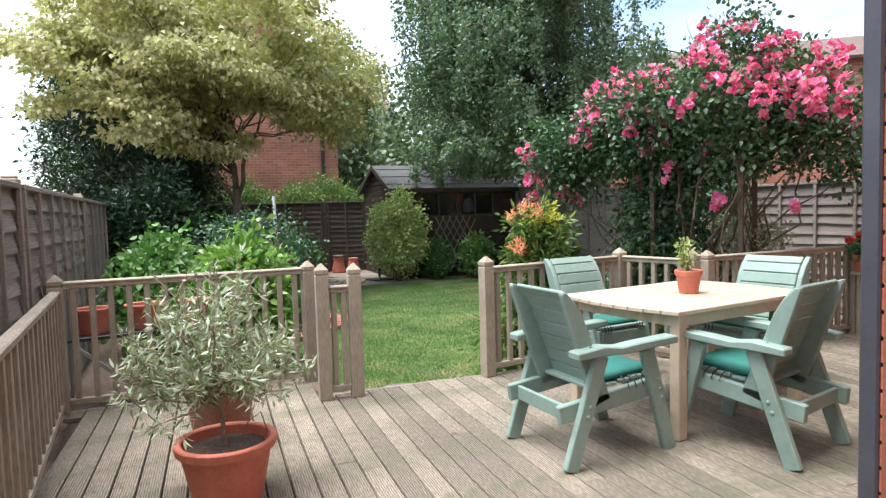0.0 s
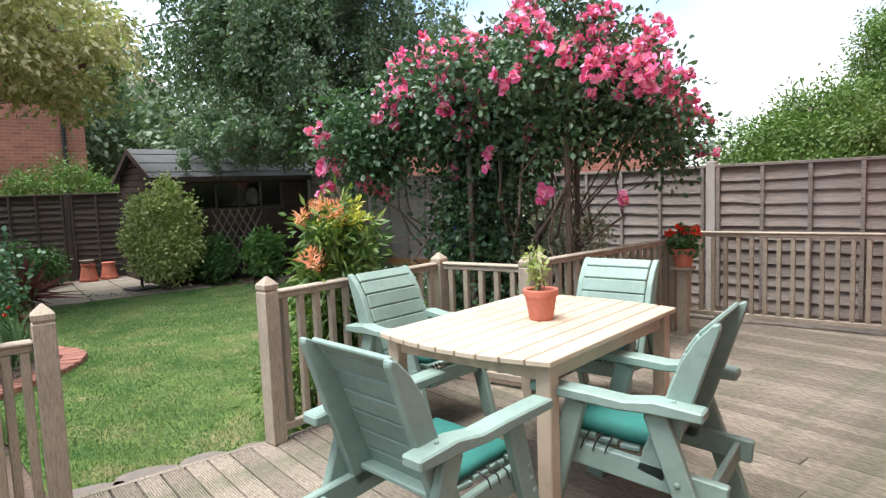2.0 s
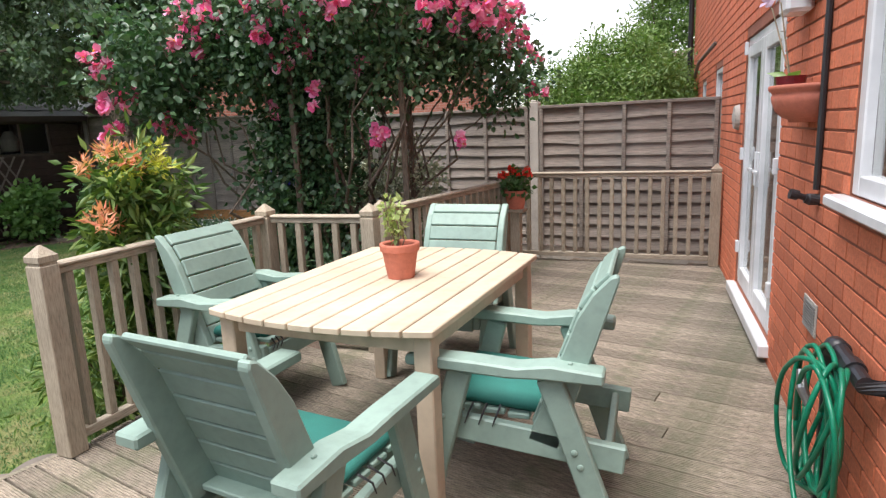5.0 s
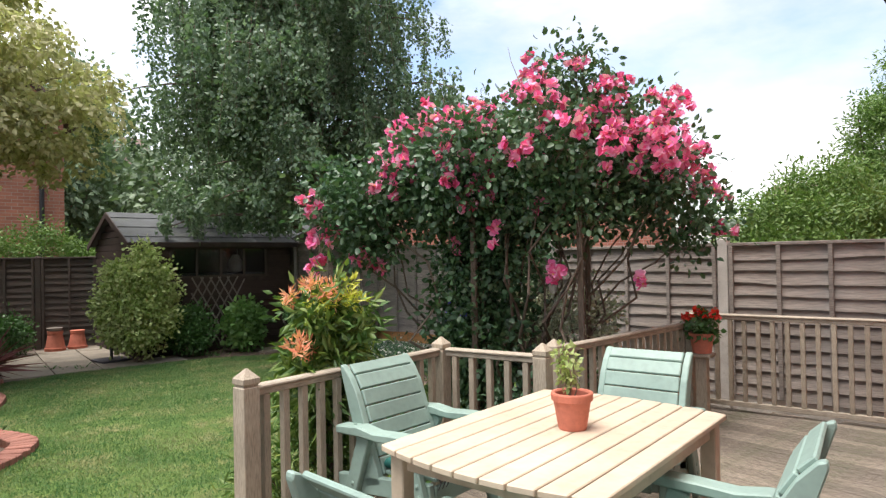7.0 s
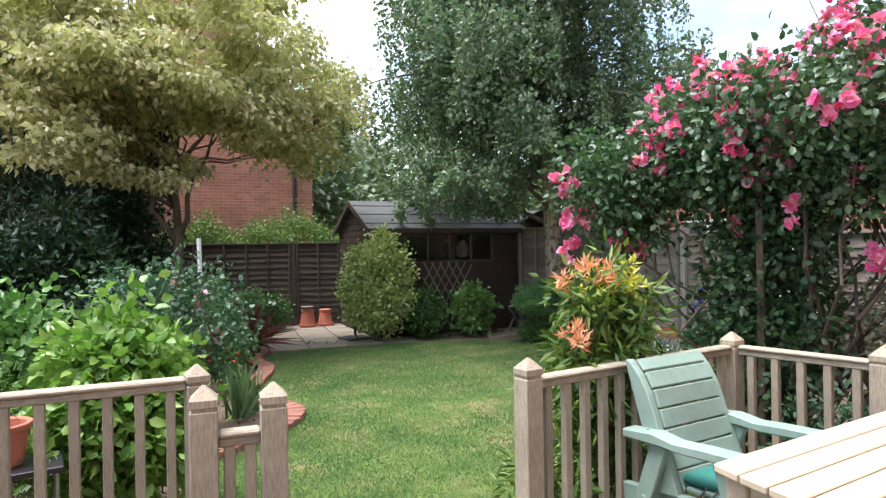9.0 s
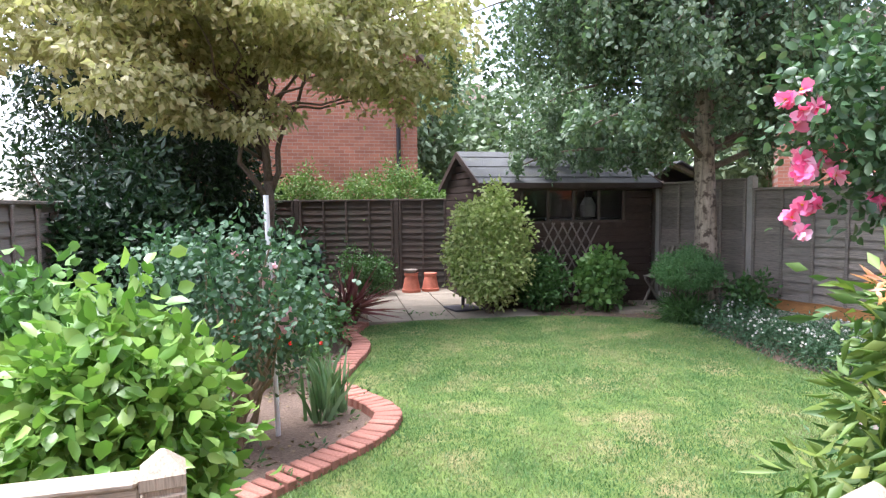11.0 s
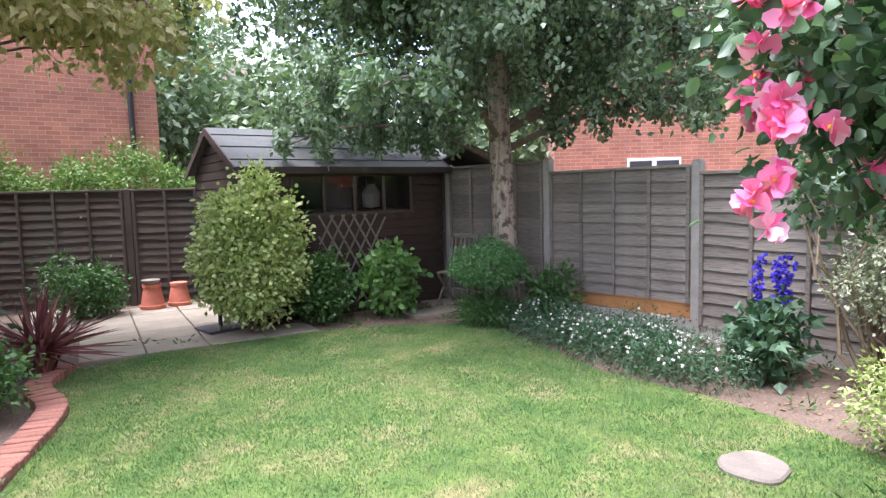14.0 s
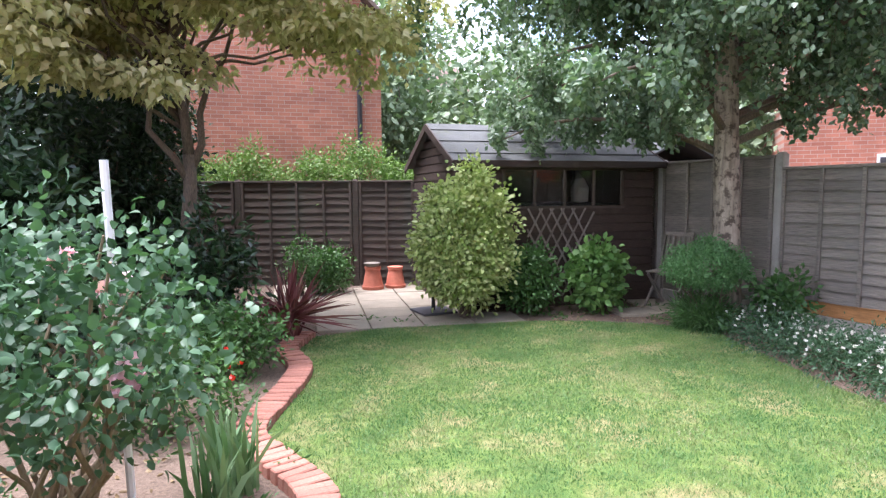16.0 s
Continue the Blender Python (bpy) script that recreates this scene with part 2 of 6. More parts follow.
L_ROSE = leafy("rose_leaf", [(0.02, 0.05, 0.022), (0.04, 0.095, 0.042), (0.08, 0.155, 0.07), (0.17, 0.25, 0.13)], rough=0.38, trans=0.25)
L_ROSEBUSH = leafy("rose_bush_leaf", [(0.022, 0.06, 0.03), (0.045, 0.105, 0.052), (0.075, 0.155, 0.08), (0.13, 0.215, 0.125)], rough=0.5, trans=0.25)
L_EUON = leafy("yellow_green_shrub", [(0.14, 0.22, 0.06), (0.29, 0.38, 0.12), (0.46, 0.52, 0.22), (0.62, 0.64, 0.38)], trans=0.3)
L_BRIGHT = leafy("bright_laurel", [(0.045, 0.12, 0.025), (0.13, 0.27, 0.05), (0.26, 0.41, 0.10), (0.39, 0.53, 0.17)], rough=0.33, trans=0.3)
L_OLIVE = leafy("olive_leaf", [(0.16, 0.21, 0.11), (0.29, 0.35, 0.21), (0.44, 0.49, 0.35), (0.58, 0.60, 0.48)], rough=0.42, trans=0.2)
L_GREEN = leafy("mid_green_leaf", [(0.02, 0.055, 0.016), (0.045, 0.115, 0.03), (0.08, 0.18, 0.05), (0.13, 0.25, 0.09)], trans=0.25)
L_BALL = leafy("clipped_box", [(0.05, 0.14, 0.045), (0.11, 0.25, 0.09), (0.20, 0.36, 0.16)], trans=0.25)
L_HYDR = leafy("hydrangea_leaf", [(0.05, 0.12, 0.03), (0.10, 0.22, 0.06), (0.17, 0.32, 0.09), (0.26, 0.41, 0.15)], trans=0.25)
L_VARIEG = leafy("white_variegated", [(0.09, 0.14, 0.07), (0.22, 0.27, 0.16), (0.50, 0.52, 0.38), (0.68, 0.68, 0.54)], trans=0.2, clump=6)
L_PIERIS = leafy("pieris_leaf", [(0.03, 0.075, 0.02), (0.07, 0.15, 0.03), (0.16, 0.24, 0.05), (0.34, 0.36, 0.08)], trans=0.25)
L_YELLOW = leafy("lime_yellow_leaf", [(0.38, 0.42, 0.04), (0.56, 0.55, 0.08), (0.70, 0.62, 0.16)], trans=0.35)
L_ORANGE = leafy("orange_red_shoot", [(0.70, 0.16, 0.09), (0.84, 0.36, 0.22), (0.86, 0.60, 0.36)], trans=0.35)
L_BURG = leafy("burgundy_blade", [(0.08, 0.02, 0.024), (0.17, 0.05, 0.052), (0.31, 0.15, 0.12)], trans=0.2)
L_IRIS = leafy("iris_blade", [(0.07, 0.15, 0.06), (0.14, 0.25, 0.12), (0.25, 0.36, 0.20)], trans=0.25)
L_GRASS = leafy("lawn_blade", [(0.012, 0.05, 0.018), (0.024, 0.09, 0.03), (0.05, 0.155, 0.045), (0.10, 0.22, 0.072), (0.21, 0.27, 0.115), (0.42, 0.36, 0.23)], rough=0.55, trans=0.28, clump=1.6, own=0.3, patch=1.0)
P_PINK = leafy("pink_petal", [(0.80, 0.045, 0.20), (0.88, 0.15, 0.40), (0.91, 0.33, 0.58), (0.93, 0.60, 0.76)], rough=0.5, trans=0.28, clump=3, own=0.75, patch=0.35)
P_GOLD = surface("stamen_yellow", (0.75, 0.45, 0.06), 0.8, 0.8, 1.2, 60, 5, 0.2)
P_PALE = leafy("pale_pink_petal", [(0.78, 0.42, 0.56), (0.84, 0.55, 0.66), (0.86, 0.68, 0.75)], trans=0.25)
P_RED = leafy("red_petal", [(0.55, 0.012, 0.012), (0.75, 0.03, 0.02), (0.8, 0.10, 0.03)], trans=0.2)
P_WHITE = leafy("white_petal", [(0.72, 0.66, 0.68), (0.82, 0.80, 0.80)], trans=0.2)
P_BLUE = leafy("blue_petal", [(0.05, 0.03, 0.40), (0.09, 0.06, 0.60), (0.16, 0.12, 0.68)], trans=0.2)
P_LILAC = leafy("lilac_petal", [(0.62, 0.40, 0.66), (0.74, 0.56, 0.76), (0.80, 0.68, 0.82)], trans=0.3)


def lawn_material():
    m, nt, b = node_mat("lawn")
    n1, n2, n3 = tex_noise(nt, 2.2, 5, 0.65), tex_noise(nt, 14, 5, 0.65), tex_noise(nt, 160, 4, 0.7)
    r1 = ramp(nt, [(0.32, (0.07, 0.15, 0.03)), (0.5, (0.14, 0.22, 0.05)), (0.7, (0.33, 0.29, 0.15))])
    nt.links.new(n1.outputs[0], r1.inputs[0])
    r2 = ramp(nt, [(0.3, (0.7, 0.7, 0.6)), (0.7, (1.2, 1.2, 1.15))])
    nt.links.new(n2.outputs[0], r2.inputs[0])
    r3 = ramp(nt, [(0.3, (0.6, 0.6, 0.55)), (0.7, (1.3, 1.3, 1.2))])
    nt.links.new(n3.outputs[0], r3.inputs[0])
    col = mixc(nt, 0.8, mixc(nt, 0.9, r1.outputs[0], r2.outputs[0], "MULTIPLY"), r3.outputs[0], "MULTIPLY")
    nt.links.new(col, b.inputs["Base Color"])
    b.inputs["Roughness"].default_value = 0.95
    bp = nt.nodes.new("ShaderNodeBump")
    bp.inputs["Strength"].default_value, bp.inputs["Distance"].default_value = 0.9, 0.02
    nt.links.new(n3.outputs[0], bp.inputs["Height"])
    nt.links.new(bp.outputs[0], b.inputs["Normal"])
    return m


LAWN = lawn_material()

# ---- mesh helpers ----


def mesh_from(bm, name, material):
    me = bpy.data.meshes.new(name)
    bm.to_mesh(me)
    bm.free()
    if material:
        me.materials.append(material)
    return me


def part(name, bm, material, parent=None, label="", smooth=False):
    """Links a bmesh as one mesh object, under a thing where one is given."""
    me = mesh_from(bm, name, material)
    if smooth:
        me.polygons.foreach_set("use_smooth", [True] * len(me.polygons))
    ob = new(name, me)
    if parent:
        ob.parent = parent
    if label:
        ob["label"] = label
    return ob


def shared(name, me, parent, m=None, label=""):
    ob = new(name, me)
    ob.parent = parent
    if m is not None:
        ob.matrix_basis = m
    if label:
        ob["label"] = label
    return ob


def thing(name, at, label, category, group="", rz=0.0, kind=""):
    e = new(name)
    e.empty_display_size = 0.1
    e.matrix_basis = pose(at[0], at[1], at[2], 0, 0, rz)
    return tagged(e, label, category, group, kind)


def add_box(bm, lo, hi, m=None, bevel=0.0):
    """An axis-aligned box from lo to hi, moved by m."""
    vs = [bm.verts.new((x, y, z)) for x in (lo[0], hi[0]) for y in (lo[1], hi[1]) for z in (lo[2], hi[2])]
    fs = [bm.faces.new([vs[i] for i in q]) for q in ((0, 1, 3, 2), (4, 6, 7, 5), (0, 4, 5, 1), (2, 3, 7, 6), (0, 2, 6, 4), (1, 5, 7, 3))]
    out = vs
    if bevel:
        es = list({e for f in fs for e in f.edges})
        r = bmesh.ops.bevel(bm, geom=es, offset=bevel, segments=1, affect="EDGES", clamp_overlap=True)
        out = list({v for f in r["faces"] for v in f.verts} | {v for v in vs if v.is_valid})
    if m is not None:
        bmesh.ops.transform(bm, matrix=m, verts=out)
    return out


def box(lo, hi, m=None, bevel=0.0):
    bm = bmesh.new()
    add_box(bm, lo, hi, m, bevel)
    return bm


def beam(a, b, w, h, bevel=0.004, up=(0, 0, 1)):
    """A bar of section w x h from a to b."""
    a, b = Vector([float(v) for v in a]), Vector([float(v) for v in b])
    d = (b - a).normalized()
    side = d.cross(Vector(up))
    side = side.normalized() if side.length > 1e-4 else Vector((1, 0, 0))
    top = side.cross(d)
    m = Matrix((side, d, top)).transposed().to_4x4()
    m.translation = a
    return box((-w / 2, 0, -h / 2), (w / 2, (b - a).length, h / 2), m, bevel)


def prism(outline, z0, z1, bevel=0.0):
    """An outline in x, y drawn up from z0 to z1."""
    bm = bmesh.new()
    lo = [bm.verts.new((x, y, z0)) for x, y in outline]
    hi = [bm.verts.new((x, y, z1)) for x, y in outline]
    n = len(lo)
    bm.faces.new(lo[::-1])
    bm.faces.new(hi)
    for i in range(n):
        bm.faces.new((lo[i], lo[(i + 1) % n], hi[(i + 1) % n], hi[i]))
    bmesh.ops.recalc_face_normals(bm, faces=bm.faces)
    if bevel:
        bmesh.ops.bevel(bm, geom=list(bm.edges), offset=bevel, segments=1, affect="EDGES", clamp_overlap=True)
    return bm


def lathe(profile, seg=28, cx=0.0, cy=0.0):
    """A profile of (radius, z) turned about the upright axis."""
    bm = bmesh.new()
    rings = []
    for r, z in profile:
        rings.append([bm.verts.new((cx + r * math.cos(2 * math.pi * i / seg), cy + r * math.sin(2 * math.pi * i / seg), z)) for i in range(seg)])
    for a, b in zip(rings, rings[1:]):
        for i in range(seg):
            j = (i + 1) % seg
            bm.faces.new((a[i], a[j], b[j], b[i]))
    bm.faces.new(rings[0][::-1])
    bm.faces.new(rings[-1])
    bmesh.ops.recalc_face_normals(bm, faces=bm.faces)
    return bm


def tube(points, radii, seg=7, bm=None, close=True):
    """A tapering limb along points."""
    bm = bm or bmesh.new()
    pts = [Vector(p) for p in points]
    rings = []
    for i, p in enumerate(pts):
        d = (pts[min(i + 1, len(pts) - 1)] - pts[max(i - 1, 0)]).normalized()
        u = d.cross(Vector((0.31, 0.95, 0.05)))
        u = u.normalized() if u.length > 1e-3 else Vector((1, 0, 0))
        v = d.cross(u)
        rings.append([bm.verts.new(p + float(radii[i]) * (math.cos(2 * math.pi * k / seg) * u + math.sin(2 * math.pi * k / seg) * v)) for k in range(seg)])
    for a, b in zip(rings, rings[1:]):
        for k in range(seg):
            j = (k + 1) % seg
            bm.faces.new((a[k], a[j], b[j], b[k]))
    if close:
        bm.faces.new(rings[0][::-1])
        bm.faces.new(rings[-1])
    return bm


def bend(a, b, rng, sway=0.1, n=6):
    """Points of a crooked line from a to b."""
    a, b = Vector([float(v) for v in a]), Vector([float(v) for v in b])
    k = (b - a).length * sway
    off = [Vector((rng.uniform(-k, k), rng.uniform(-k, k), rng.uniform(-k, k) * 0.4)) for _ in range(n + 1)]
    return [a.lerp(b, i / n) + (off[i] * math.sin(math.pi * i / n)) for i in range(n + 1)]


def leaf_mesh(name, points, dirs, length, width, material, parent=None, fold=0.25, rng=None, flat=0.0, shape="leaf", label=""):
    """Many leaves in one mesh: each a small folded blade at a point, growing along its direction."""
    rng = rng or np.random.default_rng(1)
    p, d = np.asarray(points, float), np.asarray(dirs, float)
    n = len(p)
    d = d / (np.linalg.norm(d, axis=1, keepdims=True) + 1e-9)
    r = rng.normal(size=(n, 3))
    if flat:
        r[:, 2] *= 1 - flat
    s = np.cross(d, r)
    s /= np.linalg.norm(s, axis=1, keepdims=True) + 1e-9
    u = np.cross(s, d)
    ln = (length * rng.uniform(0.65, 1.25, (n, 1)))
    wd = (width * rng.uniform(0.7, 1.2, (n, 1))) / 2
    if shape == "leaf":
        v = np.stack([p, p + d * ln * 0.45 + s * wd + u * wd * fold, p + d * ln - u * ln * 0.12, p + d * ln * 0.45 - s * wd + u * wd * fold], 1)
        faces = np.array([[0, 1, 2], [0, 2, 3]])
        k = 4
    elif shape == "petal":
        v = np.stack([p, p + d * ln * 0.35 + s * wd * 0.8 + u * ln * 0.04, p + d * ln * 0.75 + s * wd + u * ln * 0.1, p + d * ln * 0.97 + s * wd * 0.5 + u * ln * 0.02, p + d * ln * 0.9 + u * ln * 0.1, p + d * ln * 0.97 - s * wd * 0.5 + u * ln * 0.02, p + d * ln * 0.75 - s * wd + u * ln * 0.1, p + d * ln * 0.35 - s * wd * 0.8 + u * ln * 0.04], 1)
        faces = np.array([[0, 1, 7], [1, 2, 4], [2, 3, 4], [1, 4, 7], [4, 5, 6], [4, 6, 7]])
        k = 8
    elif shape == "lobed":
        v = np.stack([p, p + d * ln * 0.3 + s * wd * 1.0, p + d * ln * 0.62 + s * wd * 0.42, p + d * ln - u * ln * 0.15, p + d * ln * 0.62 - s * wd * 0.42, p + d * ln * 0.3 - s * wd * 1.0], 1)
        faces = np.array([[0, 1, 2], [0, 2, 3], [0, 3, 4], [0, 4, 5]])
        k = 6
    elif shape == "oval":
        v = np.stack([p, p + d * ln * 0.28 + s * wd * 0.9 + u * wd * fold, p + d * ln * 0.66 + s * wd * 0.86 + u * wd * fold * 0.8, p + d * ln - u * ln * 0.14, p + d * ln * 0.66 - s * wd * 0.86 + u * wd * fold * 0.8, p + d * ln * 0.28 - s * wd * 0.9 + u * wd * fold, p + d * ln * 0.5], 1)
        faces = np.array([[0, 1, 6], [1, 2, 6], [2, 3, 6], [3, 4, 6], [4, 5, 6], [5, 0, 6]])
        k = 7
    else:
        bend_v = np.zeros((n, 3))
        bend_v[:, 2] = -1
        q = ln * 0.28
        v = np.stack([p - s * wd, p + s * wd, p + d * ln * 0.55 + s * wd * 0.8 + bend_v * q * 0.15, p + d * ln * 0.55 - s * wd * 0.8 + bend_v * q * 0.15, p + d * ln + bend_v * q * fold * 3], 1)
        faces = np.array([[0, 1, 2], [0, 2, 3], [3, 2, 4]])
        k = 5
    verts = v.reshape(-1, 3)
    tri = (faces[None] + (np.arange(n) * k)[:, None, None]).reshape(-1, 3)
    me = bpy.data.meshes.new(name)
    me.vertices.add(len(verts))
    me.vertices.foreach_set("co", verts.ravel().astype(np.float32))
    me.loops.add(tri.size)
    me.loops.foreach_set("vertex_index", tri.ravel().astype(np.int32))
    me.polygons.add(len(tri))
    me.polygons.foreach_set("loop_start", np.arange(0, tri.size, 3, dtype=np.int32))
    me.update(calc_edges=True)
    me.materials.append(material)
    ob = new(name, me)
    if parent:
        ob.parent = parent
    if label:
        ob["label"] = label
    return ob


def clumps(centres, per, spread, rng, droop=0.2):
    """Leaf places and directions in clumps about centres."""
    c = np.repeat(np.asarray(centres, float), per, 0)
    off = rng.normal(size=c.shape) * np.asarray(spread)
    d = off + rng.normal(size=c.shape) * np.mean(spread) * 0.8
    d[:, 2] -= droop * np.linalg.norm(d, axis=1)
    return c + off, d


def shell(rng, n, centre, radii, inner=0.55, low=-1.0, high=1.0):
    """Points in the outer part of an ellipsoid."""
    v = rng.normal(size=(n * 3, 3))
    v /= np.linalg.norm(v, axis=1, keepdims=True)
    v = v[(v[:, 2] >= low) & (v[:, 2] <= high)][:n]
    r = rng.uniform(inner ** 3, 1, (len(v), 1)) ** (1 / 3)
    lump = 1 + 0.16 * np.sin(v[:, :1] * 5.1 + 1) * np.cos(v[:, 1:2] * 4.3) + 0.12 * np.sin(v[:, 2:] * 7 + v[:, :1] * 6)
    return np.asarray(centre) + v * r * lump * np.asarray(radii)

# ---- ground ----
ground = tagged(part("ground", box((-300, -300, GROUND - 0.4), (300, 300, GROUND - 0.02)), BED), "bare earth and far ground round the garden", "ground", kind="structure")


def sheet(name, outline, z, material, step=0.25, bumps=0.02, seed=1):
    """A gently uneven sheet of ground inside an outline."""
    bm = bmesh.new()
    bm.faces.new([bm.verts.new((x, y, z)) for x, y in outline])
    xs, ys = [p[0] for p in outline], [p[1] for p in outline]
    for axis, lo, hi in ((0, min(xs), max(xs)), (1, min(ys), max(ys))):
        k = lo + step
        while k < hi:
            co, no = [0, 0, 0], [0, 0, 0]
            co[axis], no[axis] = k, 1
            bmesh.ops.bisect_plane(bm, geom=bm.verts[:] + bm.edges[:] + bm.faces[:], plane_co=co, plane_no=no)
            k += step
    for v in bm.verts:
        v.co.z += bumps * noise.noise(Vector((v.co.x * 1.3 + seed, v.co.y * 1.3, seed)))
    bmesh.ops.recalc_face_normals(bm, faces=bm.faces)
    if bm.faces[:] and bm.faces[:][0].normal.z < 0:
        bmesh.ops.reverse_faces(bm, faces=bm.faces[:])
    return part(name, bm, material, smooth=True)


LAWN_EDGE = [(1.95, 5.2), (2.1, 6.6), (2.1, 7.6), (2.62, 7.92), (3.04, 8.22), (3.3, 8.55), (3.34, 8.85), (3.25, 9.25), (3.17, 9.7), (3.42, 10.2), (3.66, 10.65), (3.82, 11.1), (3.85, 11.75), (4.15, 12.25), (4.9, 12.3), (5.65, 12.19), (6.5, 11.9), (7.2, 11.55), (7.75, 11.1), (8.15, 10.55), (7.9, 10.1), (7.55, 9.25), (7.3, 8.6), (7.25, 8.1), (7.22, 7.6), (7.04, 6.9), (6.85, 6.45), (6.55, 6.1), (5.9, 5.6), (5.0, 5.3), (4.65, 5.02), (3.0, 4.9)]
lawn = tagged(sheet("lawn", LAWN_EDGE, GROUND, LAWN, 0.3, 0.012), "mown lawn with lighter worn patches", "lawn", kind="structure")

# ---- deck ----
DECK_TURN = -11.5
DECK_EDGE = [(-0.64, -0.62), (2.05, -0.62), (2.05, 1.784), (7.64, 2.222), (7.6, 4.4), (4.62, 4.2), (4.6, 5.03), (3.05, 5.03), (1.75, 5.27), (1.76, 5.78), (0.08, 6.04), (-0.12, 4.3)]


def across(x):
    """Where a line along the boards at x enters and leaves the deck, in the boards' own frame: its longest stretch."""
    m = Matrix.Rotation(radians(-DECK_TURN), 3, "Z")
    pts = [m @ Vector((a, b, 0)) for a, b in DECK_EDGE]
    ys = []
    for p, q in zip(pts, pts[1:] + pts[:1]):
        if (p.x > x) != (q.x > x):
            ys.append(p.y + (q.y - p.y) * (x - p.x) / (q.x - p.x))
    ys.sort()
    spans = [(a, b) for a, b in zip(ys[::2], ys[1::2])]
    return max(spans, key=lambda t: t[1] - t[0]) if spans else None


def deck_board(w, backs, fronts):
    """A grooved board: ridges along its length on top."""
    bm = bmesh.new()
    n = 9
    prof = [(0, -0.028)]
    for i in range(n):
        a, b = i / n, (i + 1) / n
        prof += [(a + 0.01, -0.006), (a + 0.032, 0.0), (b - 0.032, 0.0), (b - 0.01, -0.006)]
    prof.append((1, -0.028))
    rows = []
    for t in (0.0, 1.0):
        rows.append([bm.verts.new((f * w, (backs(f) + (fronts(f) - backs(f)) * t), z)) for f, z in prof])
    for i in range(len(prof) - 1):
        bm.faces.new((rows[0][i], rows[0][i + 1], rows[1][i + 1], rows[1][i]))
    bm.faces.new(rows[0][::-1])
    bm.faces.new(rows[1])
    bmesh.ops.recalc_face_normals(bm, faces=bm.faces)
    return bm


deck = thing("deck", (0, 0, 0), "weathered grooved grey-brown timber decking", "deck", kind="structure")
bw, x, rng = 0.121, -2.2, random.Random(4)
while x < 7.6:
    e0, e1 = across(x + 0.002), across(x + bw - 0.008)
    if e0 and e1:
        if abs(e0[0] - e1[0]) > 0.5:
            e0 = e1 = (max(e0[0], e1[0]), min(e0[1], e1[1]))
        if abs(e0[1] - e1[1]) > 0.4:
            e0, e1 = (e0[0], min(e0[1], e1[1])), (e1[0], min(e0[1], e1[1]))
        back = lambda f, a=e0[0], b=e1[0]: a + (b - a) * f
        front = lambda f, a=e0[1], b=e1[1]: a + (b - a) * f
        cut = rng.uniform(2.4, 4.4)
        spans = [(back, front)]
        if min(e0[1], e1[1]) - 0.5 > cut > max(e0[0], e1[0]) + 0.5:
            spans = [(back, lambda f, c=cut: c - 0.003), (lambda f, c=cut: c + 0.003, front)]
        for a, fb in spans:
            if fb(0) > a(0) + 0.04 and fb(1) > a(1) + 0.04:
                ob = part("board", deck_board(bw - 0.009, a, fb), DECK, deck)
                ob.matrix_basis = pose(0, 0, rng.uniform(-0.002, 0.001), 0, 0, DECK_TURN) @ pose(x, 0, 0)
    x += bw
part("fascia", prism([(1.76, 5.28), (3.05, 5.035), (3.05, 5.065), (1.77, 5.31)], GROUND - 0.05, -0.005), DECK, deck)
part("fascia", prism([(3.0, 5.035), (4.68, 5.035), (4.68, 5.06), (3.0, 5.06)], GROUND - 0.05, -0.03), DECK, deck)
part("fascia", prism([(0.08, 6.045), (1.76, 5.785), (1.76, 5.815), (0.08, 6.075)], GROUND - 0.05, -0.03), DECK, deck)
part("joist_bed", prism([(-0.6, -0.6), (2.04, -0.6), (2.06, 1.79), (7.6, 2.22), (7.57, 4.35), (4.6, 4.18), (4.57, 4.98), (3.05, 4.98), (1.76, 5.24), (1.74, 5.74), (0.1, 6.0), (-0.08, 4.3)], GROUND - 0.02, -0.035), SOIL, deck)

# ---- railing ----


def newel_post(x, y, h=1.0, s=0.092, rz=0.0, z0=0.0):
    t = thing("newel_post", (x, y, z0), "square weathered timber deck post with a pointed cap", "post", "deck posts", rz)
    k = s / 2
    bm = bmesh.new()
    add_box(bm, (-k, -k, -0.0), (k, k, h - 0.085), None, 0.004)
    part("shaft", bm, RAIL, t)
    bm = bmesh.new()
    prof = [(k * 0.86, h - 0.088), (k * 0.86, h - 0.075), (k, h - 0.07), (k, h - 0.045), (k * 0.12, h)]
    rings = [[bm.verts.new((sx * r, sy * r, z)) for sx, sy in ((-1, -1), (1, -1), (1, 1), (-1, 1))] for r, z in prof]
    for a, b in zip(rings, rings[1:]):
        for i in range(4):
            bm.faces.new((a[i], a[(i + 1) % 4], b[(i + 1) % 4], b[i]))
    bm.faces.new(rings[-1])
    part("cap", bm, RAIL, t)
    return t


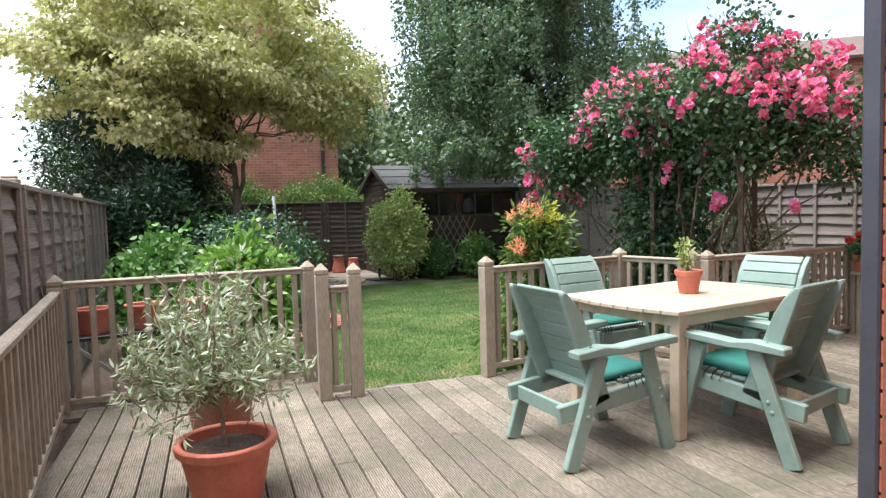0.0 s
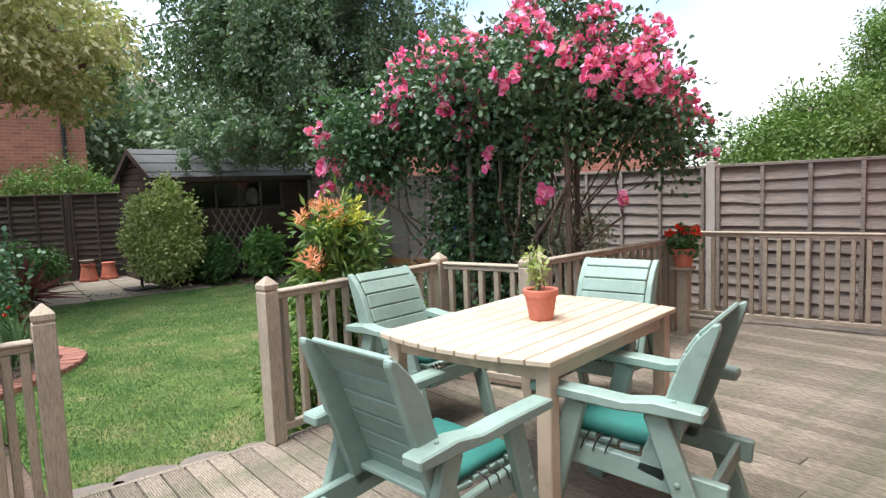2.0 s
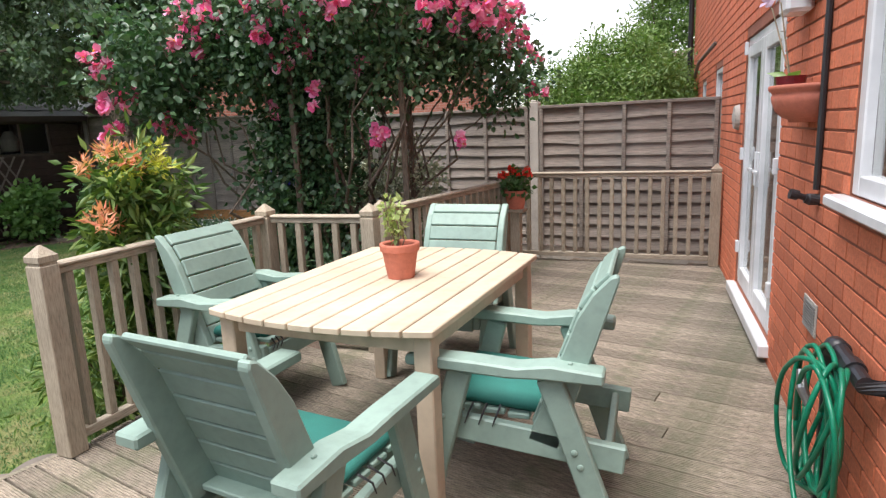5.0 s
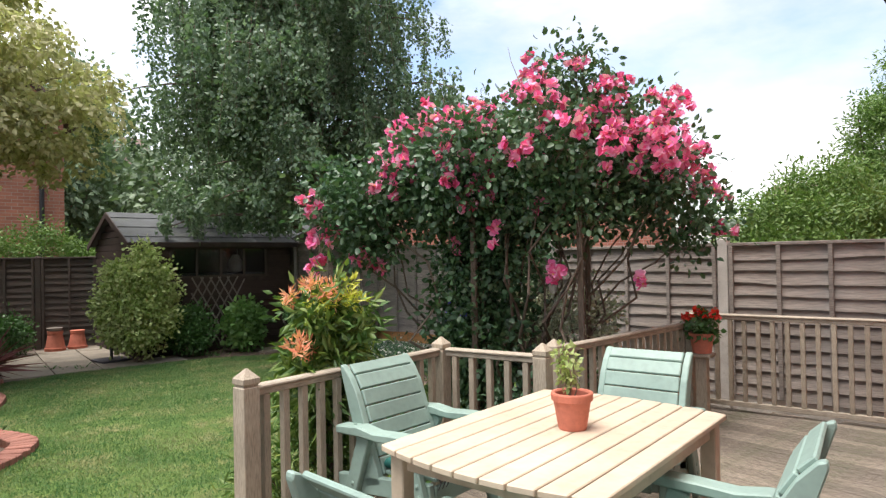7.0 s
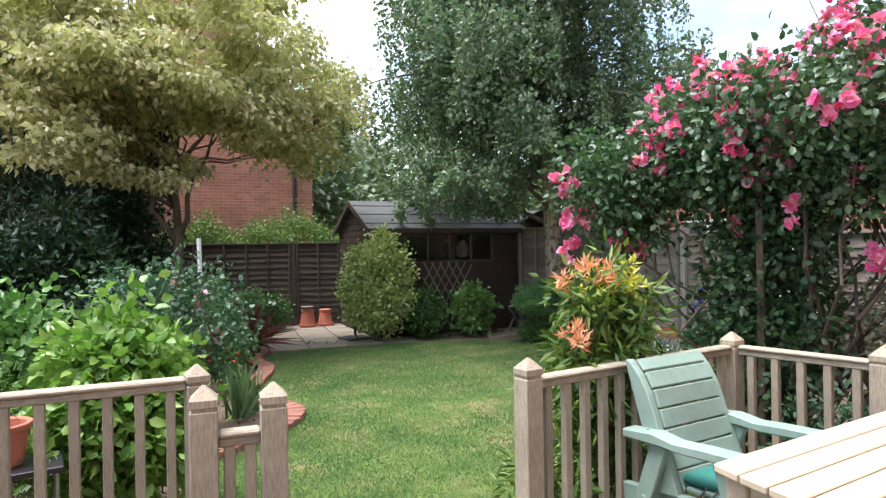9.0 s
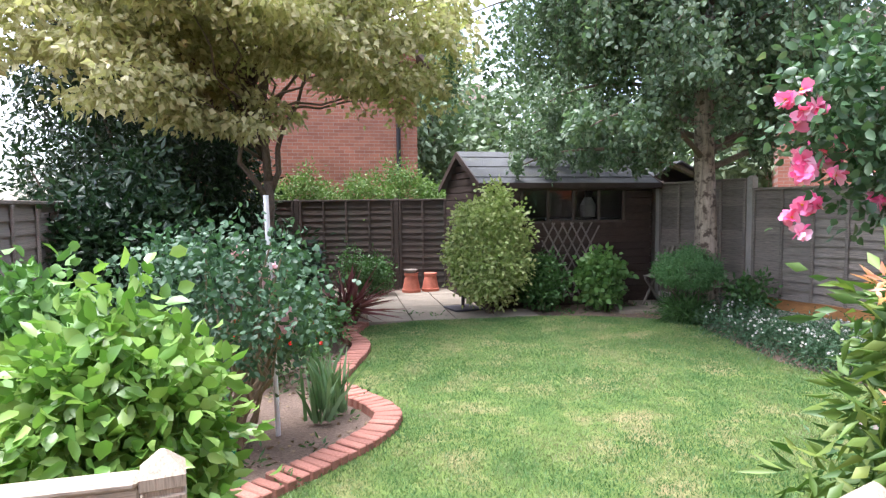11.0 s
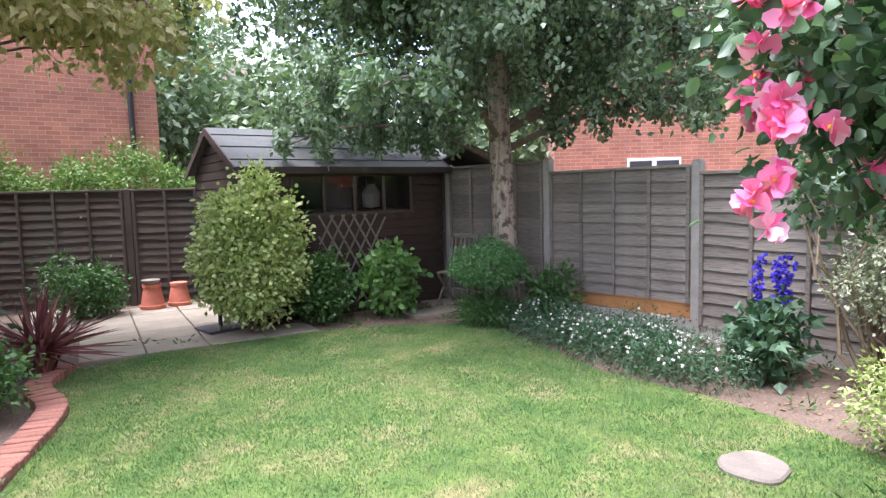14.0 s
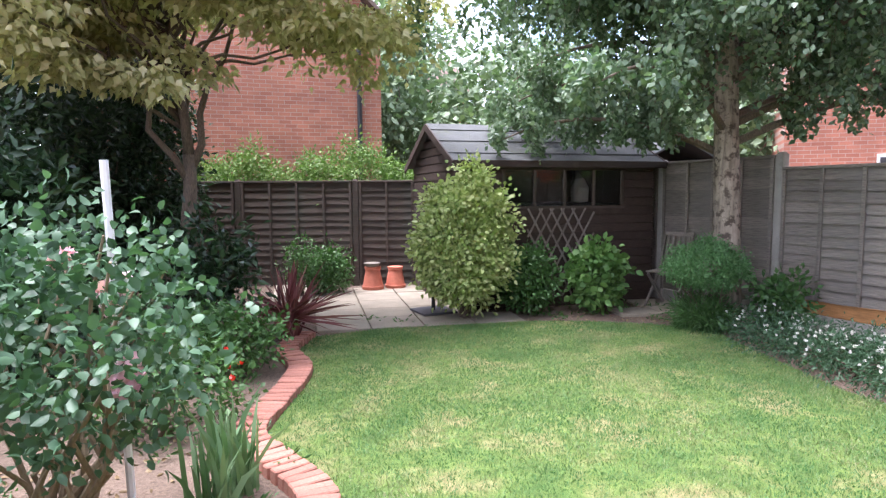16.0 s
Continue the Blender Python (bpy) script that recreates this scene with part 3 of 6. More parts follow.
def railing(a, b, top=0.9, gap=0.115, group="deck railings", low=0.05, trim=0.046):
    """A railing from post to post: moulded top rail, bottom rail, square balusters."""
    ax, ay = a
    bx, by = b
    ln = math.hypot(bx - ax, by - ay)
    rz = math.degrees(math.atan2(by - ay, bx - ax))
    t = thing("railing", (ax, ay, 0), "weathered timber deck railing with square balusters", "railing", group, rz)
    bm = bmesh.new()
    add_box(bm, (trim, -0.034, top - 0.022), (ln - trim, 0.034, top), None, 0.008)
    add_box(bm, (trim, -0.022, top - 0.052), (ln - trim, 0.022, top - 0.0225), None, 0.004)
    part("top_rail", bm, RAILX, t)
    part("bottom_rail", box((trim, -0.022, low), (ln - trim, 0.022, low + 0.045), None, 0.004), RAILX, t)
    n = max(1, int((ln - 2 * trim) / gap))
    me = mesh_from(box((-0.019, -0.019, low + 0.046), (0.019, 0.019, top - 0.053), None, 0.003), "baluster", RAIL)
    for i in range(n):
        shared("baluster", me, t, pose(trim + (ln - 2 * trim) * (i + 0.5) / n, 0, 0))
    return t


CORNER, LEFT_END = (0.06, 5.99), (-0.3, 2.0)
railing(CORNER, LEFT_END, 0.86, 0.16)
railing(CORNER, (1.77, 5.73), 0.92)
newel_post(*CORNER, 0.97, rz=-8)
newel_post(1.77, 5.73, 0.97)
newel_post(1.682, 5.19, 0.985, rz=-14)
newel_post(1.912, 5.145, 0.975, rz=-14)
railing((1.682, 5.19), (1.912, 5.145), 0.82, 0.07)
newel_post(2.99, 5.0, 0.965)
railing((2.99, 5.0), (4.5, 5.0), 0.88)
newel_post(4.5, 5.0, 0.95)
railing((4.5, 5.0), (4.57, 4.27), 0.88)
newel_post(4.57, 4.27, 0.95)
newel_post(4.9, 4.37, 0.93)
railing((4.9, 4.37), (6.82, 4.1), 0.88)
newel_post(6.82, 4.1, 0.92)
railing((6.82, 4.1), (7.45, 4.25), 0.9)
newel_post(7.45, 4.25, 0.92)
railing((7.45, 4.25), (7.5, 2.27), 0.9)
newel_post(7.5, 2.27, 0.96)

# ---- fences ----


def lap_board(seed, segs=9, h=0.155):
    """One waney-edged overlapping board, one metre long, tilted outwards at its foot."""
    r = random.Random(seed)
    bm = bmesh.new()
    low = []
    for i in range(segs + 1):
        x = i / segs
        z = 0.0 + 0.010 * math.sin(5 * x + seed) + r.uniform(-0.008, 0.008)
        low.append((x, z))
    rows = [[bm.verts.new((x, -0.042, z)) for x, z in low], [bm.verts.new((x, -0.008, h)) for x, _ in low], [bm.verts.new((x, 0.002, h)) for x, _ in low], [bm.verts.new((x, -0.028, z)) for x, z in low]]
    for a, b in zip(rows, rows[1:] + rows[:1]):
        for i in range(segs):
            bm.faces.new((a[i], a[i + 1], b[i + 1], b[i]))
    bmesh.ops.recalc_face_normals(bm, faces=bm.faces)
    return bm


BOARDS = {m.name: [mesh_from(lap_board(k), "board", m) for k in range(6)] for m in (LAP, LAP_DARK)}


def fence_panel(fence, a, b, z0, z1, material, label="", battens=5, gravel=None):
    """A lap panel between two posts, boards towards the garden; its frame carries the boards and battens."""
    ln = math.hypot(b[0] - a[0], b[1] - a[1])
    rz = math.degrees(math.atan2(b[1] - a[1], b[0] - a[0]))
    h = z1 - z0
    zb = 0.16 if gravel else 0.02
    if gravel is GRAVELBOARD:
        zb = 0.36
    t = part("panel", box((0.05, -0.066, h - 0.032), (ln - 0.05, 0.03, h), None, 0.004), material, fence, label)
    t.matrix_basis = pose(a[0], a[1], z0, 0, 0, rz)
    if gravel:
        part("gravel_board", box((0.05, -0.02, zb - 0.16), (ln - 0.05, 0.02, zb - 0.005), None, 0.004), gravel, t)
        if zb > 0.2:
            part("base_board", box((0.05, -0.03, 0), (ln - 0.05, 0.03, zb - 0.165), None, 0.004), CONCRETE, t)
    n = max(4, int((h - zb) / 0.118))
    step = (h - zb - 0.04) / n
    r = random.Random(int(a[0] * 91 + a[1] * 37))
    for i in range(n):
        me = BOARDS[material.name][r.randrange(6)]
        shared("board", me, t, pose(0.05, 0, zb + i * step) @ Matrix.Diagonal((ln - 0.1, 1, 1, 1)))
    for i in range(battens):
        x = 0.08 + (ln - 0.16) * i / (battens - 1)
        part("batten", box((x - 0.02, -0.066, zb), (x + 0.02, -0.043, h - 0.034), None, 0.003), material, t)
    return t


def fence_post(fence, x, y, z0, z1, rz=0.0, material=CONCRETE):
    k = 0.05
    bm = bmesh.new()
    add_box(bm, (-k, -k, z0), (k, k, z1 - 0.02), None, 0.006)
    add_box(bm, (-k * 0.8, -k * 0.8, z1 - 0.0205), (k * 0.8, k * 0.8, z1), None, 0.008)
    ob = part("post", bm, material, fence)
    ob.location, ob.rotation_euler = (x, y, 0), (0, 0, radians(rz))
    return ob


RIGHT = [(8.0, 2.2), (8.06, 4.1), (8.5, 6.3), (9.0, 8.55), (9.1, 10.5), (9.2, 12.38), (9.3, 14.5)]
RTOP = [1.56, 1.6, 1.64, 1.7, 1.82, 1.82, 1.82]
fence = thing("fence", (0, 0, 0), "weathered grey waney-lap garden fence with concrete posts", "fence")
for i in range(len(RIGHT) - 1):
    a, b = RIGHT[i], RIGHT[i + 1]
    gb = GRAVELBOARD if i == 3 else CONCRETE
    fence_panel(fence, b, a, GROUND - 0.02, (1.57, 1.57, 1.6, 1.68, 1.82, 1.8)[i], LAP, "grey lap panel with an orange gravel board" if i == 3 else "", 5, gb)
for (px, py), pz in zip(RIGHT, RTOP):
    fence_post(fence, px, py, GROUND - 0.03, pz + 0.03, -5)
LEFT = [(-1.0, -0.7), (-0.56, 2.4), (-0.13, 5.5), (0.3, 8.6), (0.8, 12.2), (1.45, 14.9), (2.2, 17.2)]
fence = thing("fence", (0, 0, 0), "weathered grey lap fence beside the deck with timber posts", "fence")
for a, b in zip(LEFT, LEFT[1:]):
    fence_panel(fence, a, b, GROUND - 0.02, 1.57, LAP, "", 7, CONCRETE)
for px, py in LEFT:
    fence_post(fence, px, py, GROUND - 0.03, 1.62, -8, RAIL)
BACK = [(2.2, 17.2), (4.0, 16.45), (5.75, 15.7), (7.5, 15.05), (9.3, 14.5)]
fence = thing("fence", (0, 0, 0), "dark brown stained lap fence behind the patio, its shade put into the colour", "fence")
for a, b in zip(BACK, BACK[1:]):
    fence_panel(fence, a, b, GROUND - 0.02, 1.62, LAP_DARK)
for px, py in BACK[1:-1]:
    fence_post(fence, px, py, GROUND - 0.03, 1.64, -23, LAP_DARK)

# ---- shed ----
SHED_RZ = math.degrees(math.atan2(-0.157, 0.987))
SL, SD, SE, SA = 2.88, 2.2, 1.94, 2.47
shed = thing("garden_shed", (6.163, 12.83, GROUND), "dark brown shiplap garden shed with a felt roof", "shed", rz=SHED_RZ)
WX0, WX1, WZ0, WZ1 = 0.62, 2.37, 1.33, 1.80


def shiplap(x0, x1, z0, h=0.118):
    bm = bmesh.new()
    add_box(bm, (x0, -0.02, z0), (x1, 0.004, z0 + h - 0.014), None, 0.003)
    return bm


z = 0.03
while z < SE - 0.03:
    segs = [(0.0, SL)]
    if z + 0.11 > WZ0 and z < WZ1:
        segs = [(0.0, WX0 - 0.03), (WX1 + 0.03, SL)]
    for a, b in segs:
        part("board", shiplap(a, b, z), SHED, shed)
    z += 0.118
z = 0.03
while z < SA - 0.05:
    lo, hi = 0.0, SD
    if z + 0.1 > SE:
        f = (z + 0.1 - SE) / (SA - SE)
        lo, hi = SD / 2 * f, SD - SD / 2 * f
    if hi - lo > 0.1:
        for xe in (0.0, SL):
            part("board", box((xe - 0.012 if xe == 0 else xe - 0.004, lo, z), (xe + 0.004 if xe == 0 else xe + 0.012, hi, z + 0.104), None, 0.003), SHED, shed)
    z += 0.118
bm = bmesh.new()
for x0, x1, y0, y1, z0, z1 in ((0.01, WX0, 0.006, 0.05, 0, SE), (WX1, SL - 0.01, 0.006, 0.05, 0, SE), (WX0, WX1, 0.006, 0.05, 0, WZ0), (WX0, WX1, 0.006, 0.05, WZ1, SE), (0.01, SL - 0.01, SD - 0.05, SD, 0, SE), (0.006, 0.05, 0.05, SD - 0.05, 0, SE), (SL - 0.05, SL - 0.006, 0.05, SD - 0.05, 0, SE), (0, SL, 0, SD, -0.02, 0.02)):
    add_box(bm, (x0, y0, z0), (x1, y1, z1))
part("frame_wall", bm, SHED, shed)
for sgn in (0, 1):
    bm = bmesh.new()
    y0, y1 = (-0.14, SD / 2) if sgn == 0 else (SD + 0.14, SD / 2)
    z0 = SE - 0.05
    lo = [bm.verts.new(c) for c in ((-0.1, y0, z0), (SL + 0.1, y0, z0), (SL + 0.1, y1, SA), (-0.1, y1, SA))]
    hi = [bm.verts.new(v.co + Vector((0, 0, 0.022))) for v in lo]
    bm.faces.new(lo[::-1])
    bm.faces.new(hi)
    for i in range(4):
        bm.faces.new((lo[i], lo[(i + 1) % 4], hi[(i + 1) % 4], hi[i]))
    bmesh.ops.recalc_face_normals(bm, faces=bm.faces)
    part("roof", bm, FELT, shed, "dull green-grey mineral felt roof slope")
    for k in range(3):
        f = (k + 0.6) / 3.2
        yy, zz = y0 + (y1 - y0) * f, z0 + (SA - z0) * f
        part("felt_lap", beam((-0.1, yy, zz + 0.024), (SL + 0.1, yy, zz + 0.024), 0.05, 0.004, 0), FELT, shed)
for xe in (-0.112, SL + 0.1):
    part("barge_board", beam((xe, -0.15, SE - 0.075), (xe, SD / 2, SA - 0.03), 0.022, 0.1), SHED, shed)
    part("barge_board", beam((xe, SD + 0.15, SE - 0.075), (xe, SD / 2, SA - 0.03), 0.022, 0.1), SHED, shed)
part("fascia", box((-0.1, -0.16, SE - 0.11), (SL + 0.1, -0.142, SE - 0.02), None, 0.003), SHED, shed)
win = part("window", box((WX0 - 0.04, -0.03, WZ0 - 0.04), (WX1 + 0.04, 0.0, WZ0), None, 0.004), LAP_DARK, shed, "greyed timber window strip with four panes")
for i in range(5):
    xx = WX0 + (WX1 - WX0) * i / 4
    part("mullion", box((xx - 0.02, -0.028, WZ0), (xx + 0.02, 0.004, WZ1), None, 0.003), LAP_DARK, win)
part("window_head", box((WX0 - 0.04, -0.028, WZ1), (WX1 + 0.04, 0.004, WZ1 + 0.035), None, 0.003), SHED, win)
for i in range(4):
    xx = WX0 + (WX1 - WX0) * i / 4
    w = (WX1 - WX0) / 4
    ob = part("pane", box((xx + 0.02, 0.006, WZ0), (xx + w - 0.02, 0.01, WZ1)), GLASS, win)
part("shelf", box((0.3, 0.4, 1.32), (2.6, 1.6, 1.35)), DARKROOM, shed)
part("net_roll", lathe([(0.02, 1.355), (0.12, 1.38), (0.13, 1.57), (0.06, 1.7)], 14, 1.98, 0.45), CONCRETE, shed, "pale rounded bundle on the shelf inside")
# trellis on the shed front
trellis = thing("diamond_trellis", (6.163, 12.83, GROUND), "expanding diamond trellis of thin greyed laths", "trellis", rz=SHED_RZ)
for s in (-1, 1):
    for k in range(-3, 9):
        x0 = 0.98 + k * 0.16
        pts = [(x0 + s * 0.0, 0.12), (x0 + s * 0.66, 1.3)]
        (xa, za), (xb, zb) = pts
        lo, hi = 0.95, 1.93
        f0 = max(0, min(1, ((lo if s > 0 else hi) - xa) / (xb - xa)))
        f1 = max(0, min(1, ((hi if s > 0 else lo) - xa) / (xb - xa)))
        if f1 - f0 > 0.08:
            A = (xa + (xb - xa) * f0, -0.035 - 0.008 * s, za + (zb - za) * f0)
            B = (xa + (xb - xa) * f1, -0.035 - 0.008 * s, za + (zb - za) * f1)
            part("lath", beam(A, B, 0.026, 0.008, 0.001, up=(0, 1, 0)), LAP, trellis)

# second small shed roof behind the fence
lean = thing("neighbour_shed", (9.55, 13.6, GROUND), "small shed with a pale felt roof and red-brown boards", "shed", rz=-14)
part("wall", box((0, 0, 0), (1.9, 1.6, 1.85)), surface("red_brown_boards", (0.22, 0.06, 0.045), 0.8, 0.7, 1.3, 20, 2, 0.3, (0.5, 6, 7)), lean)
for s in (0, 1):
    part("roof", beam((-0.12 if s == 0 else 2.02, 0.75, 1.8), (0.95, 0.75, 2.35), 1.9, 0.03), FELT, lean)

# ---- our house ----
WALL_Y = 2.0
# the house stands a little askew to the plan; its things are built square and then turned
HOUSE_TURN = pose(2.06, 1.78, 0, 0, 0, 4.5) @ pose(-2.06, -2.0, 0)
house = thing("brick_house", (0, 0, 0), "red brick house wall with white doors and window", "house", kind="structure")
DOOR = (5.05, 6.5, 0.11, 1.93)
WIN = (2.5, 3.78, 1.1, 2.12)
SMALL = [(8.0, 8.7, 1.5, 1.86), (9.8, 10.4, 1.5, 1.82)]
X0, X1, ZT = 2.06, 12.3, 5.2
xs = sorted({X0, X1, DOOR[0], DOOR[1], WIN[0], WIN[1], *(v for s in SMALL for v in s[:2])})
zs = sorted({GROUND, ZT, DOOR[2], DOOR[3], WIN[2], WIN[3], *(v for s in SMALL for v in s[2:])})
bm = bmesh.new()
for xa, xb in zip(xs, xs[1:]):
    for za, zb in zip(zs, zs[1:]):
        cx, cz = (xa + xb) / 2, (za + zb) / 2
        if any(o[0] < cx < o[1] and o[2] < cz < o[3] for o in (DOOR, WIN, *SMALL)):
            continue
        add_box(bm, (xa, WALL_Y - 0.26, za), (xb, WALL_Y - 0.006, zb))
part("wall", bm, MORTAR, house)
part("side_wall", box((2.066, -1.2, GROUND), (2.3, WALL_Y - 0.27, ZT)), MORTAR, house)
part("rear_wall", box((-1.6, -1.45, GROUND), (2.3, -1.2, ZT)), MORTAR, house)
# room surfaces coloured near-black to stand in for indoor shade
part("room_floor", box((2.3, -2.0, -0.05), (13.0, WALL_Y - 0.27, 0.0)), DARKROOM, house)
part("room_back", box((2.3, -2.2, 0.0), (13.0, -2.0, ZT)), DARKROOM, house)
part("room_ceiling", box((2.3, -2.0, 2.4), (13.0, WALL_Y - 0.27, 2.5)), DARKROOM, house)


def hole(x0, x1, z0, z1):
    return any(x1 > o[0] - 0.004 and x0 < o[1] + 0.004 and z1 > o[2] - 0.004 and z0 < o[3] + 0.004 for o in (DOOR, WIN, *SMALL))


# French doors
doors = thing("french_doors", (DOOR[0], WALL_Y, DOOR[2]), "closed white plastic French doors with long glass panes", "door", kind="structure")
DW, DH = DOOR[1] - DOOR[0], DOOR[3] - DOOR[2]
bm = bmesh.new()
for lo, hi in (((0.005, -0.09, 0.005), (0.06, -0.02, DH - 0.005)), ((DW - 0.06, -0.09, 0.005), (DW - 0.005, -0.02, DH - 0.005)), ((0.061, -0.09, DH - 0.06), (DW - 0.061, -0.02, DH - 0.005)), ((0.061, -0.09, 0.005), (DW - 0.061, -0.02, 0.05))):
    add_box(bm, lo, hi, None, 0.005)
part("frame", bm, UPVC, doors)
part("door_sill", box((-0.05, -0.1, -0.075), (DW + 0.05, 0.055, -0.002), None, 0.006), UPVC, doors)
for k in (0, 1):
    xa = 0.065 + k * (DW - 0.13) / 2
    xb = xa + (DW - 0.13) / 2 - 0.004
    leaf = part("door_leaf", box((xa, -0.07, 0.055), (xa + 0.085, -0.008, DH - 0.065), None, 0.006), UPVC, doors)
    part("stile", box((xb - 0.085, -0.07, 0.055), (xb, -0.008, DH - 0.065), None, 0.006), UPVC, leaf)
    part("rail", box((xa + 0.086, -0.07, DH - 0.15), (xb - 0.086, -0.008, DH - 0.065), None, 0.006), UPVC, leaf)
    part("rail", box((xa + 0.086, -0.07, 0.055), (xb - 0.086, -0.008, 0.15), None, 0.006), UPVC, leaf)
    ob = part("pane", box((xa + 0.08, -0.045, 0.145), (xb - 0.08, -0.035, DH - 0.145)), GLASS, leaf)
    ob.visible_shadow = False
    hx = xb - 0.045 if k == 0 else xa + 0.045
    part("handle", beam((hx, 0.02, 0.92), (hx - (0.12 if k == 0 else -0.12), 0.022, 0.92), 0.018, 0.02), UPVC, leaf, "white lever handle")
    part("handle_plate", box((hx - 0.015, -0.008, 0.82), (hx + 0.015, 0.004, 1.04), None, 0.003), UPVC, leaf)
    hx = xa - 0.004 if k == 0 else xb + 0.004
    for hz in (0.25, 0.95, 1.7):
        part("hinge", box((hx - 0.02, -0.008, hz), (hx + 0.02, 0.015, hz + 0.09), None, 0.004), UPVC, leaf)
for k in range(9):
    part("blind_slat", box((0.2, -0.4, 0.35 + k * 0.18), (1.25, -0.39, 0.37 + k * 0.18)), UPVC, doors)
# kitchen window
kw = thing("window_1", (WIN[0], WALL_Y, WIN[2]), "white plastic house window with a projecting sill", "window", kind="structure")
W, H = WIN[1] - WIN[0], WIN[3] - WIN[2]
bm = bmesh.new()
for lo, hi in (((0.004, -0.08, 0.004), (0.075, -0.01, H - 0.004)), ((W - 0.075, -0.08, 0.004), (W - 0.004, -0.01, H - 0.004)), ((0.076, -0.08, H - 0.075), (W - 0.076, -0.01, H - 0.004)), ((0.076, -0.08, 0.004), (W - 0.076, -0.01, 0.075)), ((W / 2 - 0.04, -0.08, 0.076), (W / 2 + 0.04, -0.01, H - 0.076))):
    add_box(bm, lo, hi, None, 0.006)
part("window_frame", bm, UPVC, kw)
part("window_sill", box((-0.08, -0.08, -0.045), (W + 0.075, 0.06, -0.002), None, 0.008), UPVC, kw)
for a, b in ((0.076, W / 2 - 0.041), (W / 2 + 0.041, W - 0.076)):
    part("pane", box((a, -0.05, 0.076), (b, -0.044, H - 0.076)), GLASS, kw).visible_shadow = False
for i, o in enumerate(SMALL):
    sw = thing("window_%d" % (i + 2), (o[0], WALL_Y, o[2]), "small white plastic window in the brick wall", "window", kind="structure")
    W, H = o[1] - o[0], o[3] - o[2]
    bm = bmesh.new()
    for lo, hi in (((0.004, -0.08, 0.004), (0.05, -0.01, H - 0.004)), ((W - 0.05, -0.08, 0.004), (W - 0.004, -0.01, H - 0.004)), ((0.051, -0.08, H - 0.05), (W - 0.051, -0.01, H - 0.004)), ((0.051, -0.08, 0.004), (W - 0.051, -0.01, 0.05))):
        add_box(bm, lo, hi, None, 0.005)
    part("window_frame", bm, UPVC, sw)
    part("pane", box((0.051, -0.05, 0.051), (W - 0.051, -0.044, H - 0.051)), GLASS, sw)
eaves = thing("eaves", (0, 0, 0), "dark soffit and gutter along the house", "eaves", kind="structure")
part("soffit", box((2.0, WALL_Y - 0.2, ZT), (12.4, WALL_Y + 0.4, ZT + 0.03)), GREYPIPE, eaves)
part("gutter", beam((2.0, WALL_Y + 0.42, ZT + 0.05), (12.4, WALL_Y + 0.42, ZT + 0.05), 0.11, 0.08, 0.02), BLACK, eaves)


def downpipe(points, r, material, label):
    ob = part("downpipe", tube(points, [r] * len(points), 12), material, smooth=False)
    return tagged(ob, label, "downpipe")


downpipe([(12.1, 2.07, GROUND), (12.1, 2.07, 4.6), (12.1, 2.2, 4.8), (12.1, 2.38, 5.2)], 0.04, BLACK, "black plastic downpipe on the far end of the brick wall")
corner = thing("downpipe", (2.045, 2.0, GROUND), "dark grey square downpipe on the house corner", "downpipe")
part("shaft", box((0, 0, 0), (0.055, 0.05, 4.9), None, 0.006), GREYPIPE, corner)
for hz in (0.5, 2.3, 4.1):
    part("bracket", box((-0.006, -0.004, hz), (0.061, 0.056, hz + 0.03), None, 0.003), GREYPIPE, corner)
part("shoe", box((-0.004, -0.004, 0.0), (0.059, 0.085, 0.06), None, 0.006), GREYPIPE, corner)

# ---- garden table and chairs ----
TX0, TX1, TY0, TY1, TZ = 3.0, 4.25, 3.155, 4.115, 0.745
table = thing("garden_table", ((TX0 + TX1) / 2, (TY0 + TY1) / 2, 0), "cream painted slatted garden table with bowed ends", "table", rz=-1.5)
TLX, TLY, NS = TX1 - TX0, TY1 - TY0, 9
for i in range(NS):
    y0, y1 = -TLY / 2 + TLY * i / NS + 0.004, -TLY / 2 + TLY * (i + 1) / NS - 0.004
    bow = lambda y: 0.075 * (1 - (y / (TLY / 2)) ** 2)
    out = [(-TLX / 2 - bow(y0 + (y1 - y0) * k / 3), y0 + (y1 - y0) * k / 3) for k in range(4)][::-1]
    out += [(TLX / 2 + bow(y0 + (y1 - y0) * k / 3), y0 + (y1 - y0) * k / 3) for k in range(4)]
    part("slat", prism(out, TZ - 0.026, TZ, 0.004), CREAM, table)
for sx in (-1, 1):
    for sy in (-1, 1):
        cx, cy = sx * (TLX / 2 - 0.06), sy * (TLY / 2 - 0.06)
        part("leg", box((cx - 0.034, cy - 0.034, 0), (cx + 0.034, cy + 0.034, TZ - 0.028), None, 0.005), CREAM, table)
for sy in (-1, 1):
    cy = sy * (TLY / 2 - 0.06)
    part("apron", box((-TLX / 2 + 0.095, cy - 0.012, TZ - 0.1), (TLX / 2 - 0.095, cy + 0.012, TZ - 0.028), None, 0.003), CREAM, table)
for sx in (-1, 1):
    cx = sx * (TLX / 2 - 0.06)
    part("apron", box((cx - 0.012, -TLY / 2 + 0.095, TZ - 0.1), (cx + 0.012, TLY / 2 - 0.095, TZ - 0.028), None, 0.003), CREAM, table)
part("batten", box((-0.03, -TLY / 2 + 0.08, TZ - 0.055), (0.03, TLY / 2 - 0.08, TZ - 0.027), None, 0.003), CREAM, table)


